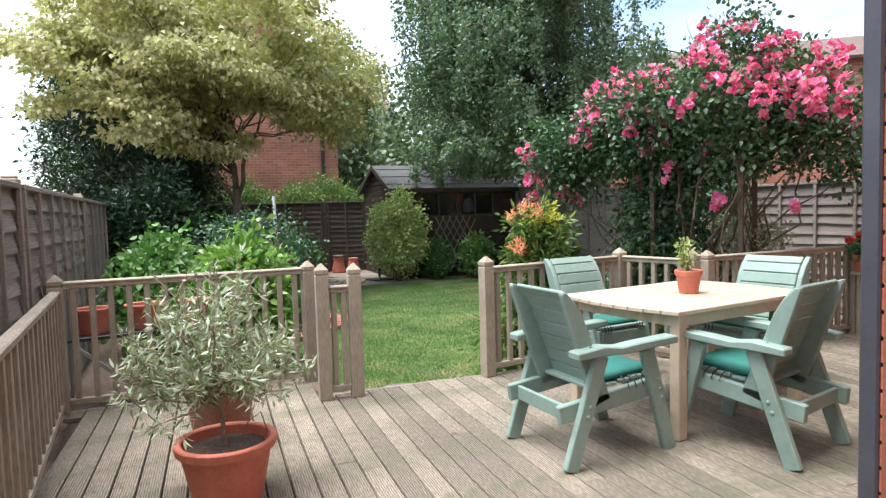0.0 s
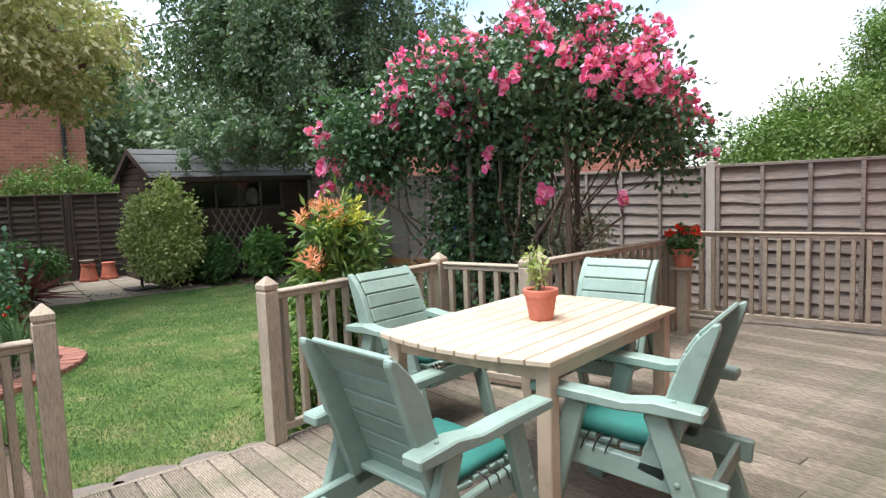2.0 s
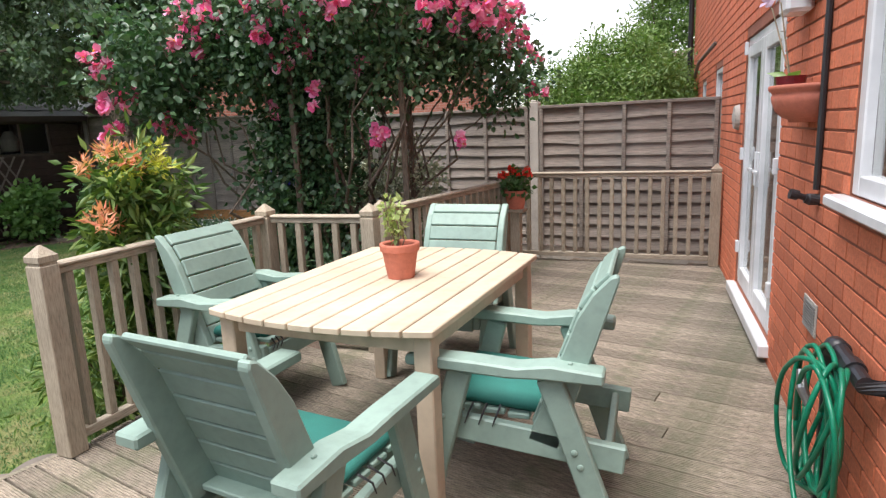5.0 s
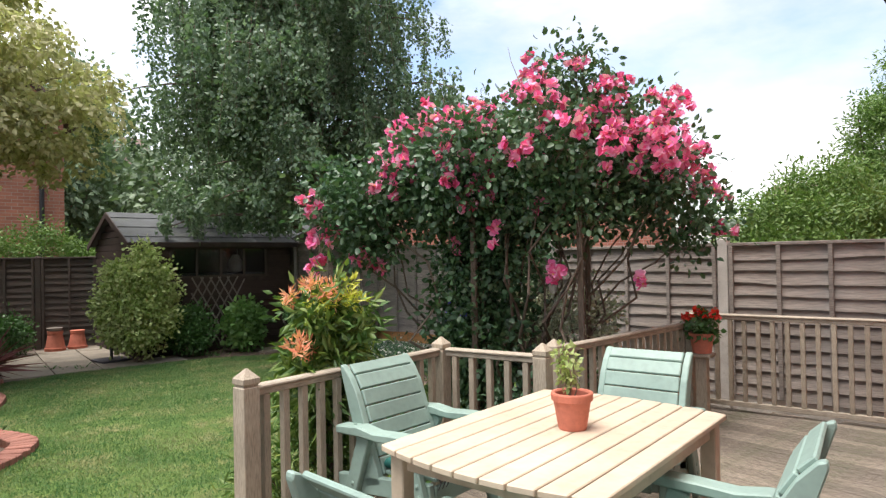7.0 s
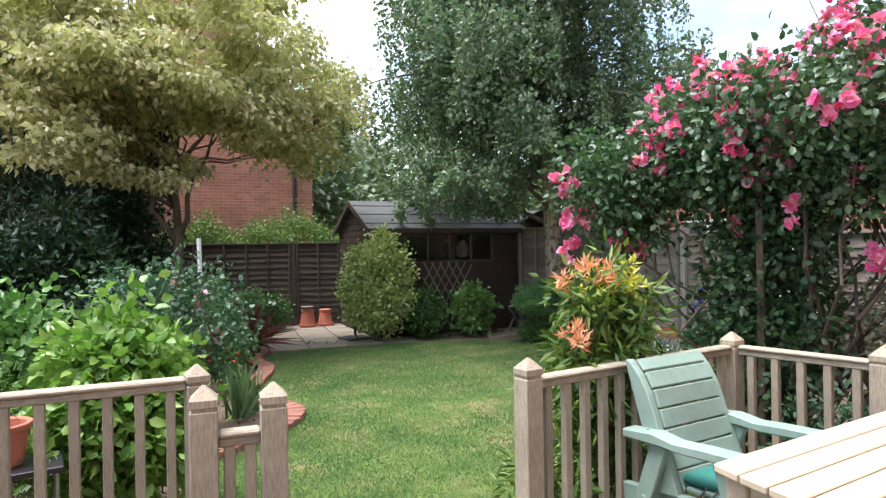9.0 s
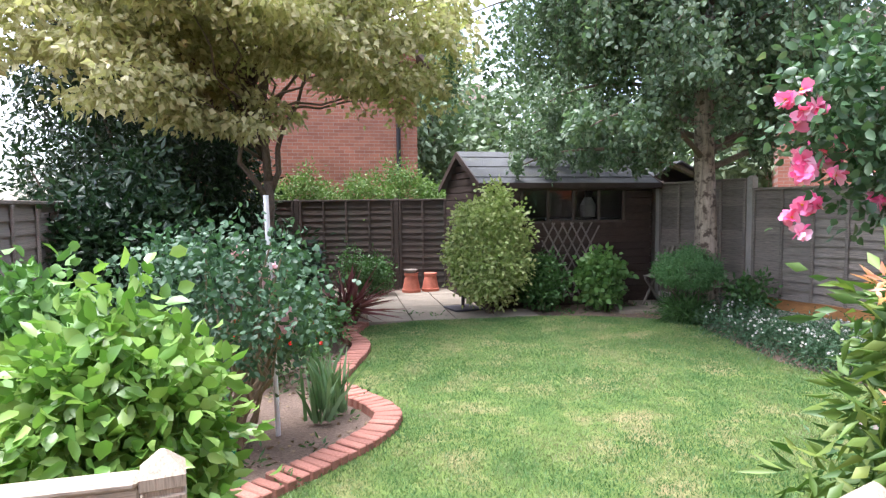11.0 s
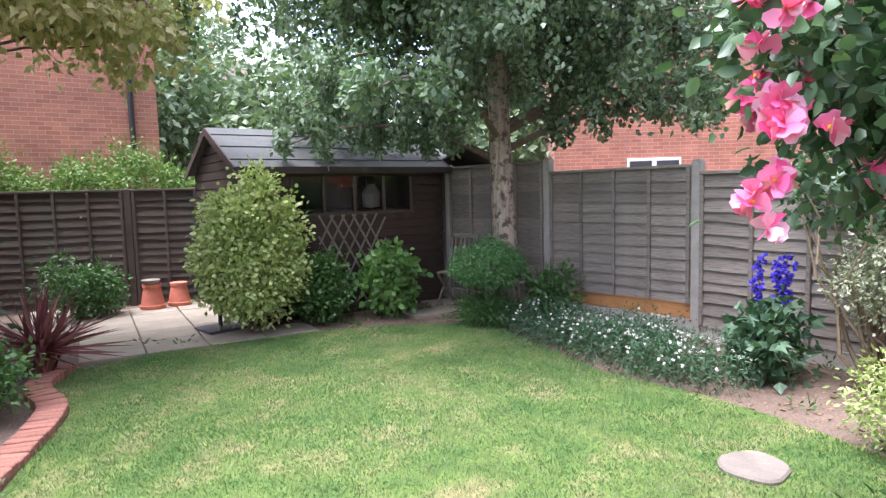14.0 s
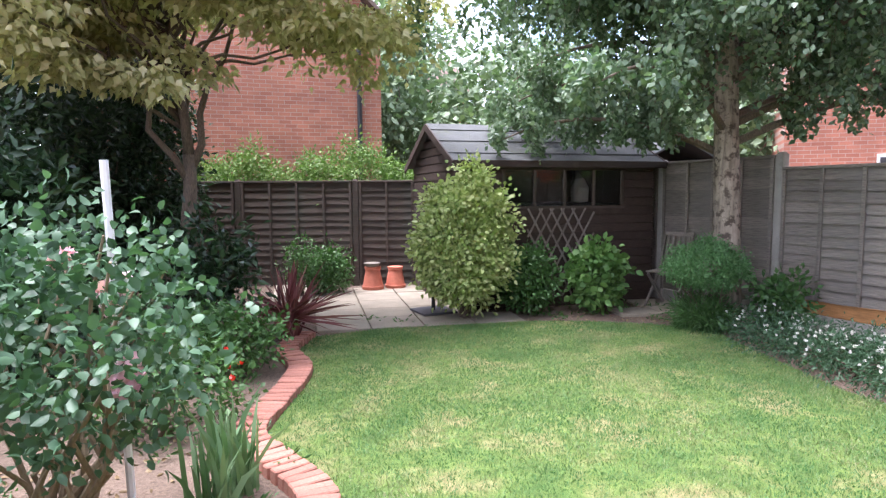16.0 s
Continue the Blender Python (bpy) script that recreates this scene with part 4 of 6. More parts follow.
def shaped_board(outline, x0, x1, bevel=0.004):
    """A board cut to an outline in y, z, from x0 to x1 thick."""
    bm = bmesh.new()
    a = [bm.verts.new((x0, y, z)) for y, z in outline]
    b = [bm.verts.new((x1, y, z)) for y, z in outline]
    n = len(a)
    bm.faces.new(a)
    bm.faces.new(b[::-1])
    for i in range(n):
        bm.faces.new((a[i], b[i], b[(i + 1) % n], a[(i + 1) % n]))
    bmesh.ops.recalc_face_normals(bm, faces=bm.faces)
    bmesh.ops.bevel(bm, geom=list(bm.edges), offset=bevel, segments=1, affect="EDGES", clamp_overlap=True)
    return bm


def garden_chair():
    """A heavy timber armchair: splayed legs, seat rails, slats set between two broad raked posts and rolling over at the top."""
    c = thing("garden_chair", (0, 0, 0), "sage green painted timber garden armchair with a teal seat pad", "chair", "chairs round the table")
    for s in (-1, 1):
        xo = s * 0.276
        part("front_leg", beam((xo, 0.33, 0.0), (xo, 0.175, 0.575), 0.04, 0.085, 0.006, up=(0, 1, 0.3)), SAGE, c)
        part("rear_leg", beam((xo, -0.335, 0.0), (xo, -0.13, 0.575), 0.04, 0.085, 0.006, up=(0, 1, -0.3)), SAGE, c)
        xi = s * 0.236
        part("seat_rail", beam((xi, -0.375, 0.285), (xi, 0.285, 0.355), 0.039, 0.095, 0.006), SAGE, c)
        arm = [(-0.31, 0.572), (-0.31, 0.612), (-0.14, 0.628), (-0.03, 0.612), (0.1, 0.622), (0.35, 0.632), (0.36, 0.62), (0.36, 0.592), (0.0, 0.572), (-0.12, 0.577)]
        part("arm", shaped_board(arm, s * 0.282 - 0.045, s * 0.282 + 0.045, 0.007), SAGE, c)
        up = [(-0.155, 0.30), (-0.35, 0.895), (-0.345, 0.915), (-0.322, 0.908), (-0.267, 0.85), (-0.218, 0.77), (-0.05, 0.33)]
        part("back_post", shaped_board(up, s * 0.236 - 0.0195, s * 0.236 + 0.0195, 0.005), SAGE, c)
        for y, z in ((0.255, 0.35), (0.27, 0.30), (0.24, 0.40), (-0.215, 0.32), (-0.235, 0.27)):
            bm = bmesh.new()
            bmesh.ops.create_uvsphere(bm, u_segments=8, v_segments=5, radius=0.012, matrix=pose(s * 0.297, y, z) @ Matrix.Diagonal((0.5, 1, 1, 1)))
            part("bolt", bm, SAGE, c)
        part("bolt", box((-0.006, -0.008, -0.008), (0.006, 0.008, 0.008), pose(s * 0.282, -0.2, 0.622), 0.003), SAGE, c)
    lean, y, z = 20.7, -0.062, 0.375
    for i in range(7):
        tilt, h = (lean, 0.083) if i < 5 else ((33, 0.08), (46, 0.066))[i - 5]
        part("back_slat", box((-0.2155, -0.010, 0.0), (0.2155, 0.010, h), pose(0, y - 0.006, z, tilt, 0, 0), 0.005), SAGE, c)
        y, z = y - (h + 0.006) * math.sin(radians(tilt)), z + (h + 0.006) * math.cos(radians(tilt))
    for i in range(5):
        y = -0.14 + i * 0.088
        z = 0.357 + 0.105 * y + 0.028
        part("seat_slat", box((-0.2155, y, z), (0.2155, y + 0.078, z + 0.02), None, 0.004), SAGE, c)
    part("front_rail", box((-0.216, 0.265, 0.295), (0.216, 0.29, 0.385), None, 0.005), SAGE, c)
    part("rear_stretcher", box((-0.216, -0.33, 0.245), (0.216, -0.305, 0.325), None, 0.005), SAGE, c)
    bm = bmesh.new()
    add_box(bm, (-0.205, -0.06, 0.402), (0.205, 0.29, 0.45), pose(0, 0, 0, 4, 0, 0), 0.018)
    cu = part("seat_pad", bm, TEAL, c, "teal fabric seat pad", True)
    for s in (-1, 1):
        for k in range(3):
            part("tie", tube([(s * 0.2 - s * k * 0.03, 0.29, 0.43), (s * 0.19 - s * k * 0.03, 0.302, 0.40), (s * 0.21 - s * k * 0.03, 0.3, 0.37)], [0.004, 0.004, 0.002], 5), BLACK, cu)
            part("tie", tube([(s * 0.214, 0.05 + k * 0.05, 0.425), (s * 0.262, 0.055 + k * 0.05, 0.405), (s * 0.262, 0.07 + k * 0.05, 0.365)], [0.004, 0.004, 0.002], 5), BLACK, cu)
    return c


first = garden_chair()
first.location, first.rotation_euler = (2.6, 3.49, 0), (0, 0, radians(-96))
copy_thing(first, pose(3.76, 4.56, 0, 0, 0, 178))
copy_thing(first, pose(4.55, 3.73, 0, 0, 0, 91))
copy_thing(first, pose(3.4, 2.98, 0, 0, 0, 4))


def plant_pot(name, at, r0, r1, h, material, label, rim=0.03, soil=True):
    t = thing(name, at, label, "plant pot")
    wall = 0.012 + 0.02 * r1
    prof = [(r0 * 0.2, 0.0), (r0 * 0.96, 0.0), (r0, 0.006), (r1 * 0.965, h - rim), (r1 * 1.06, h - rim + 0.003), (r1 * 1.09, h - 0.006), (r1 * 1.07, h), (r1 * 1.0 - wall * 0.5, h), (r1 - wall, h - 0.006), (r1 - wall * 1.4, h - 0.05), (0.01, h - 0.055)]
    part("pot", lathe(prof, 36), material, t, smooth=False)
    if soil:
        part("soil", lathe([(0.005, h - 0.054), (r1 - wall * 1.5, h - 0.054), (r1 - wall * 1.6, h - 0.048), (r1 * 0.5, h - 0.036), (0.01, h - 0.034)], 24), SOIL, t)
    return t


R = np.random.default_rng(11)
PR = random.Random(5)
# small pot on the table
tp = plant_pot("potted_plant", (3.645, 3.61, TZ), 0.06, 0.082, 0.155, TERRA, "small terracotta pot with a leafy seedling on the table", 0.035)
pts = []
for k in range(7):
    a = PR.uniform(0, 6.28)
    top = (0.05 * math.cos(a), 0.05 * math.sin(a), 0.16 + PR.uniform(0.09, 0.2))
    part("stem", tube(bend((0.01 * math.cos(a), 0.01 * math.sin(a), 0.115), top, PR, 0.08, 4), [0.003] * 5, 5), STEM, tp)
    pts += [Vector((0, 0, 0.12)).lerp(Vector(top), f) for f in np.linspace(0.35, 1.0, 9)]
pp, dd = clumps(pts, 3, 0.012, R)
leaf_mesh("leaves", pp, dd, 0.032, 0.022, L_EUON, tp, rng=R)

# potted olive
ol = plant_pot("potted_olive", (0.72, 3.95, 0), 0.155, 0.215, 0.30, TERRA, "olive tree in an orange terracotta pot on the deck", 0.045)
olive_tips = []
bm = bmesh.new()
tube(bend((0, 0, 0.25), (-0.03, 0.05, 0.62), PR, 0.05, 5), [0.013, 0.012, 0.011, 0.011, 0.01, 0.009], 7, bm)
tips = []
for k in range(30):
    a, el = PR.uniform(0, 6.28), PR.uniform(0.0, 1.0)
    r = PR.uniform(0.22, 0.52) * (1.05 - 0.35 * el)
    tip = Vector((-0.03 + r * math.cos(a), 0.05 + r * math.sin(a), 0.50 + 0.80 * el + PR.uniform(-0.06, 0.06)))
    if k % 4 == 0:
        tip.z -= 0.24
    line = bend((-0.02, 0.04, PR.uniform(0.45, 0.62)), tip, PR, 0.12, 5)
    tube(line, [0.006, 0.005, 0.005, 0.004, 0.003, 0.002], 5, bm)
    tips += [line[i].lerp(line[i + 1], f) for i in range(1, 5) for f in (0.0, 0.25, 0.5, 0.75)]
    for j in range(3):
        q = line[PR.randrange(2, 5)]
        e = q + Vector((PR.uniform(-0.14, 0.14), PR.uniform(-0.14, 0.14), PR.uniform(-0.05, 0.2)))
        tube([q, q.lerp(e, 0.5), e], [0.003, 0.0025, 0.0015], 4, bm)
        tips += [q.lerp(e, f) for f in (0.3, 0.45, 0.6, 0.75, 0.9, 1.0)]
tagged(part("branch_tangle", bm, STEM, ol), kind="stuff")
pp, dd = clumps(tips, 3, 0.018, R, 0.0)
leaf_mesh("leaves", pp, dd, 0.055, 0.014, L_OLIVE, ol, rng=R)
part("dry_stalk", tube([(0.06, 0, 0.26), (0.1, -0.02, 0.36), (0.16, -0.03, 0.4), (0.19, -0.02, 0.3), (0.16, 0, 0.24)], [0.003] * 5, 5), STEM, ol)
# second pot behind
plant_pot("plant_pot", (0.87, 4.78, 0), 0.15, 0.21, 0.40, TERRA_OLD, "tall aged brown terracotta pot standing on the deck", 0.05)
# pots beyond the railing on a rack
rack = thing("plant_rack", (0.55, 6.55, GROUND), "low dark metal plant rack", "rack")
part("shelf", box((-0.45, -0.18, 0.52), (0.75, 0.18, 0.55), None, 0.004), BLACK, rack)
for sx in (-0.42, 0.72):
    for sy in (-0.15, 0.15):
        part("leg", tube([(sx, sy, 0), (sx, sy, 0.52)], [0.012, 0.012], 8), STEEL, rack)
part("strut", beam((-0.4, -0.17, 0.5), (0.1, -0.17, 0.02), 0.02, 0.03), STEEL, rack)
for k, (px, r) in enumerate(((-0.25, 0.13), (0.12, 0.14), (0.5, 0.12))):
    plant_pot("plant_pot", (0.55 + px, 6.55, GROUND + 0.551), r * 0.75, r, 0.2, TERRA, "orange plastic pot standing on the rack", 0.03)
    b = np.array([[0.55 + px, 6.55, GROUND + 0.74]])

# ---- plants ----


def shrub(name, at, radii, zc, material, label, category="shrub", n=160, per=22, spread=0.07, leaf=(0.05, 0.03), seed=1, inner=0.6, low=-0.9, stems=6, group="", fold=0.25, droop=0.2, stem_mat=None, shape="leaf", lean=(0, 0)):
    """A bush: woody stems from one foot and clumps of leaves in the outer part of a lumpy crown."""
    rng, pr = np.random.default_rng(seed), random.Random(seed)
    t = thing(name, at, label, category, group)
    c = shell(rng, n, (lean[0], lean[1], zc), radii, inner, low)
    c[:, 2] = np.maximum(c[:, 2], 0.03)
    for k in range(stems):
        tip = c[rng.integers(len(c))]
        tube(bend((pr.uniform(-0.05, 0.05), pr.uniform(-0.05, 0.05), 0), tip, pr, 0.1, 5), list(np.linspace(0.016, 0.004, 6) * (0.6 + max(radii))), 6, bm := bmesh.new())
        part("stem", bm, stem_mat or BARK, t)
    p, d = clumps(c, per, spread, rng, droop)
    p[:, 2] = np.maximum(p[:, 2], 0.02)
    leaf_mesh("foliage", p, d, leaf[0], leaf[1], material, t, fold, rng, shape=shape)
    return t, c


def flower_heads(name, centres, size, petals, material, parent, rng, out=(0, 0, 0.3), rings=2):
    """Open blooms: rings of petals round each centre."""
    c = np.asarray(centres, float)
    n = len(c)
    ax = rng.normal(size=(n, 3)) * 0.5 + np.asarray(out)
    ax /= np.linalg.norm(ax, axis=1, keepdims=True)
    ref = np.cross(ax, rng.normal(size=(n, 3)))
    ref /= np.linalg.norm(ref, axis=1, keepdims=True)
    oth = np.cross(ax, ref)
    P, D = [], []
    for ring in range(rings):
        for k in range(petals):
            a = 2 * math.pi * (k + 0.5 * ring) / petals
            rad = ref * math.cos(a) + oth * math.sin(a)
            P.append(c + ax * 0.004 * ring)
            D.append(rad + ax * (0.2 + 0.6 * ring))
    ob = leaf_mesh(name, np.concatenate(P), np.concatenate(D), size * 0.55, size * 0.62, material, parent, 0.5, rng, shape="petal")
    return tagged(ob, kind="stuff") if n > 1 else ob


# variegated maple
rng, pr = np.random.default_rng(21), random.Random(21)
maple = thing("maple_tree", (3.0, 13.3, GROUND), "cream and green variegated maple tree with a forked trunk", "tree")
bm = bmesh.new()
tube(bend((0, 0, 0), (0.05, -0.05, 1.95), pr, 0.03, 5), [0.105, 0.09, 0.085, 0.08, 0.075, 0.07], 10, bm)
tube(bend((0.05, -0.05, 1.9), (-0.25, -0.1, 4.6), pr, 0.05, 7), [0.06, 0.054, 0.047, 0.04, 0.032, 0.025, 0.018, 0.01], 8, bm)
tube(bend((0.05, -0.05, 1.75), (0.75, -0.4, 3.9), pr, 0.06, 7), [0.046, 0.042, 0.036, 0.03, 0.025, 0.02, 0.014, 0.008], 8, bm)
tube(bend((0.05, -0.05, 1.6), (-1.1, -0.6, 3.7), pr, 0.06, 7), [0.042, 0.038, 0.033, 0.028, 0.023, 0.018, 0.013, 0.008], 8, bm)
fronds = np.concatenate([shell(rng, 50, (-0.4, -0.1, 4.9), (2.15, 2.0, 1.7), 0.72), shell(rng, 16, (-1.5, -1.0, 3.85), (1.6, 1.3, 0.6), 0.6), shell(rng, 9, (1.1, -0.8, 3.9), (1.4, 1.3, 0.7), 0.6), shell(rng, 8, (-0.5, -1.5, 3.6), (1.6, 0.9, 0.35), 0.5), shell(rng, 9, (-0.9, -0.8, 3.0), (1.1, 0.8, 0.45), 0.4), np.array([(1.7, -0.7, 3.1), (2.1, -0.3, 3.4), (1.3, -1.3, 3.1), (-2.5, -1.0, 3.2), (-1.6, -1.7, 3.1), (-2.9, -0.6, 4.2), (2.3, -0.4, 4.5)])])
mc = []
for c in fronds:
    # each spray is a thin plate that droops towards its rim
    n = rng.integers(17, 27)
    rad = pr.uniform(0.42, 0.66) * np.sqrt(rng.uniform(0.02, 1, n))
    an = rng.uniform(0, 2 * math.pi, n)
    tilt = rng.normal(size=2) * 0.3
    q = np.stack([rad * np.cos(an) * 1.15, rad * np.sin(an) * 0.85, 0.12 - 0.42 * rad ** 2 + rng.normal(size=n) * 0.035], 1)
    q[:, 2] += q[:, 0] * tilt[0] + q[:, 1] * tilt[1]
    mc.append(c + q)
mc = np.concatenate(mc)
for k, tip in enumerate(fronds[::2]):
    f = pr.uniform(0.1, 0.85)
    base = Vector((0.05 - 0.3 * f, -0.05, 1.9 + 2.3 * f))
    line = bend(base, tip, pr, 0.08, 6)
    tube(line, list(np.linspace(0.026, 0.006, 7)), 5, bm)
part("trunk", bm, BARK, maple, smooth=True)
p, d = clumps(mc, 30, (0.12, 0.12, 0.055), rng, 0.75)
leaf_mesh("crown", p, d, 0.108, 0.075, L_MAPLE, maple, 0.15, rng, 0.3, "lobed")

# dark evergreens in the far corner
for k, (x, y, r, h, s) in enumerate(((1.6, 15.4, 1.3, 4.0, 31), (2.35, 15.5, 0.95, 3.7, 33), (0.9, 14.2, 1.05, 4.8, 32), (1.35, 11.6, 0.6, 1.9, 34))):
    t, c = shrub("evergreen_bush", (x, y, GROUND), (r, r * 0.9, h * 0.5), h * 0.52, L_DARK, "tall dark glossy evergreen bush by the fence", "bush", 260, 44, 0.16, (0.12, 0.05), s, 0.55, -0.95, 8, "dark evergreens")
shrub("conifer", (0.9, 18.6, GROUND), (1.0, 1.0, 2.6), 3.1, L_GREEN, "tall green conifer behind the fence", "tree", 300, 40, 0.2, (0.13, 0.03), 35, 0.6)

# silver birch
rng, pr = np.random.default_rng(41), random.Random(41)
birch = thing("birch_tree", (8.5, 10.7, GROUND), "tall silver birch with peeling bark and weeping branches", "tree")
bm = bmesh.new()
trunk = [Vector((0, 0, 0)), Vector((0.0, 0, 0.5)), Vector((-0.03, 0.0, 1.3)), Vector((-0.06, 0.02, 2.2)), Vector((-0.05, 0.06, 3.4)), Vector((0.0, 0.1, 5.0)), Vector((0.05, 0.1, 7.0)), Vector((0.1, 0.1, 9.0))]
tube(trunk, [0.185, 0.155, 0.142, 0.13, 0.115, 0.09, 0.06, 0.02], 14, bm)
part("trunk", bm, BIRCHBARK, birch, smooth=True)
bm = bmesh.new()
P, D = [], []
for k in range(104):
    z0 = 1.9 + 6.2 * (k / 78) ** 0.9 if k < 78 else pr.uniform(3.9, 6.2)
    a = pr.uniform(0, 2 * math.pi) if k < 78 else pr.uniform(1.6, 3.5)
    reach = (3.5 - 0.22 * max(0, z0 - 3.2)) * (pr.uniform(0.65, 1.05) if k < 78 else pr.uniform(0.35, 0.75))
    base = Vector((0, 0.05, z0))
    mid = base + Vector((math.cos(a) * reach * 0.55, math.sin(a) * reach * 0.55, 0.55 + 0.1 * reach))
    tip = base + Vector((math.cos(a) * reach, math.sin(a) * reach, 0.25))
    line = [base.lerp(mid, f).lerp(mid.lerp(tip, f), f) for f in np.linspace(0, 1, 9)]
    tube(line, list(np.linspace(0.045, 0.006, 9)), 6, bm)
    for j in range(20):
        q = line[pr.randrange(2, 9)] + Vector((pr.uniform(-0.35, 0.35), pr.uniform(-0.35, 0.35), pr.uniform(-0.05, 0.3)))
        drop = pr.uniform(0.6, 1.5)
        drop = min(drop, max(0.25, q.z - (2.1 if -1.2 < q.x < 0.3 else 2.85)))
        drift = Vector((pr.uniform(-0.18, 0.18), pr.uniform(-0.18, 0.18), -drop))
        f = rng.uniform(0, 1, 100)[:, None]
        pts = np.array(q) + np.array(drift) * f + rng.normal(size=(100, 3)) * np.array((0.055, 0.055, 0.05))
        P.append(pts)
        D.append(rng.normal(size=(100, 3)) + np.array((0, 0, -0.9)))
        if j % 3 == 0:
            tube([q, q + drift * 0.5, q + drift], [0.005, 0.004, 0.002], 4, bm)
tagged(part("branch_tangle", bm, BARK, birch), kind="stuff")
leaf_mesh("crown", np.concatenate(P), np.concatenate(D), 0.078, 0.055, L_BIRCH, birch, 0.2, rng)

# rose on its arch
rng, pr = np.random.default_rng(51), random.Random(51)
arch = thing("garden_arch", (5.72, 5.0, GROUND), "dark timber rose arch with lattice sides", "arch", rz=-70)
for sx in (-0.42, 0.42):
    for sy in (-0.28, 0.28):
        part("post", box((sx - 0.022, sy - 0.022, 0), (sx + 0.022, sy + 0.022, 2.3), None, 0.003), BARK, arch)
    for k in range(-2, 9):
        for s in (-1, 1):
            z0 = 0.1 + k * 0.26
            A, B = Vector((sx, -0.26 * s, z0)), Vector((sx, 0.26 * s, z0 + 0.5))
            if A.z >= 0.05 and B.z < 2.3:
                part("lath", beam(A, B, 0.008, 0.024, 0.001), BARK, arch)
for sy in (-0.28, 0.28):
    part("top_bar", box((-0.5, sy - 0.02, 2.302), (0.5, sy + 0.02, 2.345), None, 0.003), BARK, arch)
rose = thing("climbing_rose", (5.75, 5.1, GROUND), "climbing rose smothered in bright pink blooms on an arch", "climbing rose")
parts_rose = [((0.0, 0.0, 2.35), (0.8, 1.0, 0.48), 230), ((0.4, -0.7, 2.35), (0.55, 0.6, 0.46), 120), ((-0.45, 0.5, 2.2), (0.42, 0.5, 0.44), 110), ((0.0, -0.1, 2.0), (0.65, 0.75, 0.3), 110), ((-0.2, 0.3, 1.1), (0.32, 0.36, 1.0), 190), ((-0.8, 0.98, 1.85), (0.2, 0.22, 0.32), 40), ((0.75, -1.0, 1.95), (0.35, 0.4, 0.3), 40), ((0.25, -0.35, 2.95), (0.35, 0.4, 0.28), 26), ((-0.95, 1.05, 2.05), (0.3, 0.34, 0.4), 46)]
rc = np.concatenate([shell(rng, n, c, r, 0.5) for c, r, n in parts_rose])
for k in range(26):
    foot = (pr.uniform(-0.25, 0.15), pr.uniform(-0.35, 0.45), 0)
    tube(bend(foot, rc[rng.integers(len(rc))], pr, 0.1, 7), list(np.linspace(0.018, 0.005, 8)), 6, bm := bmesh.new())
    part("stem", bm, BARK, rose)
p, d = clumps(rc, 34, 0.1, rng, 0.25)
leaf_mesh("foliage", p, d, 0.06, 0.042, L_ROSE, rose, 0.3, rng, shape="oval")
top = np.concatenate([shell(rng, n, c, np.asarray(r) * 1.08, 0.93, lo) for c, r, n, lo in ((parts_rose[0][0], parts_rose[0][1], 70, -0.25), (parts_rose[1][0], parts_rose[1][1], 60, -0.35), (parts_rose[2][0], parts_rose[2][1], 44, -0.3), (parts_rose[5][0], parts_rose[5][1], 16, -0.9), (parts_rose[6][0], parts_rose[6][1], 10, -0.9), (parts_rose[7][0], parts_rose[7][1], 9, -0.2), (parts_rose[8][0], parts_rose[8][1], 9, -0.6))])
top = top[rng.random(len(top)) < np.where(top[:, 1] + 0.5 * top[:, 0] > 0.25, 0.5, 0.75)]
blooms = np.repeat(top, 6, 0) + rng.normal(size=(len(top) * 6, 3)) * 0.06
low = np.array([(-0.55, -0.1, 1.75), (-0.5, 0.35, 1.7), (-0.3, -0.45, 1.42), (-0.32, -0.5, 1.46), (0.1, -0.95, 1.42), (-0.75, 0.95, 1.5), (-1.2, 1.3, 1.51), (-1.17, 1.27, 1.56), (-1.22, 1.2, 1.72), (-1.2, 1.22, 1.76), (-0.6, 0.1, 2.0), (-0.35, -0.3, 1.95)])
blooms = np.concatenate([blooms, np.repeat(low, 3, 0) + rng.normal(size=(len(low) * 3, 3)) * 0.035])
flower_heads("blossom", blooms, 0.098, 5, P_PINK, rose, rng, (-0.5, -0.2, 0.2), 2)
bm = bmesh.new()
for q in blooms[::2]:
    bmesh.ops.create_icosphere(bm, subdivisions=1, radius=0.009, matrix=Matrix.Translation(Vector(q) + Vector((-0.006, -0.003, 0.004))))
tagged(part("stamen", bm, P_GOLD, rose), kind="stuff")
bm = bmesh.new()
for k in range(46):
    q = top[rng.integers(len(top))]
    tip = Vector(q) + Vector((pr.uniform(-0.16, 0.16), pr.uniform(-0.16, 0.16), pr.uniform(0.0, 0.2)))
    tube(bend(Vector(q) * 0.9, tip, pr, 0.08, 4), [0.006, 0.005, 0.004, 0.003, 0.002], 4, bm)
tagged(part("shoots", bm, STEM, rose), kind="stuff")

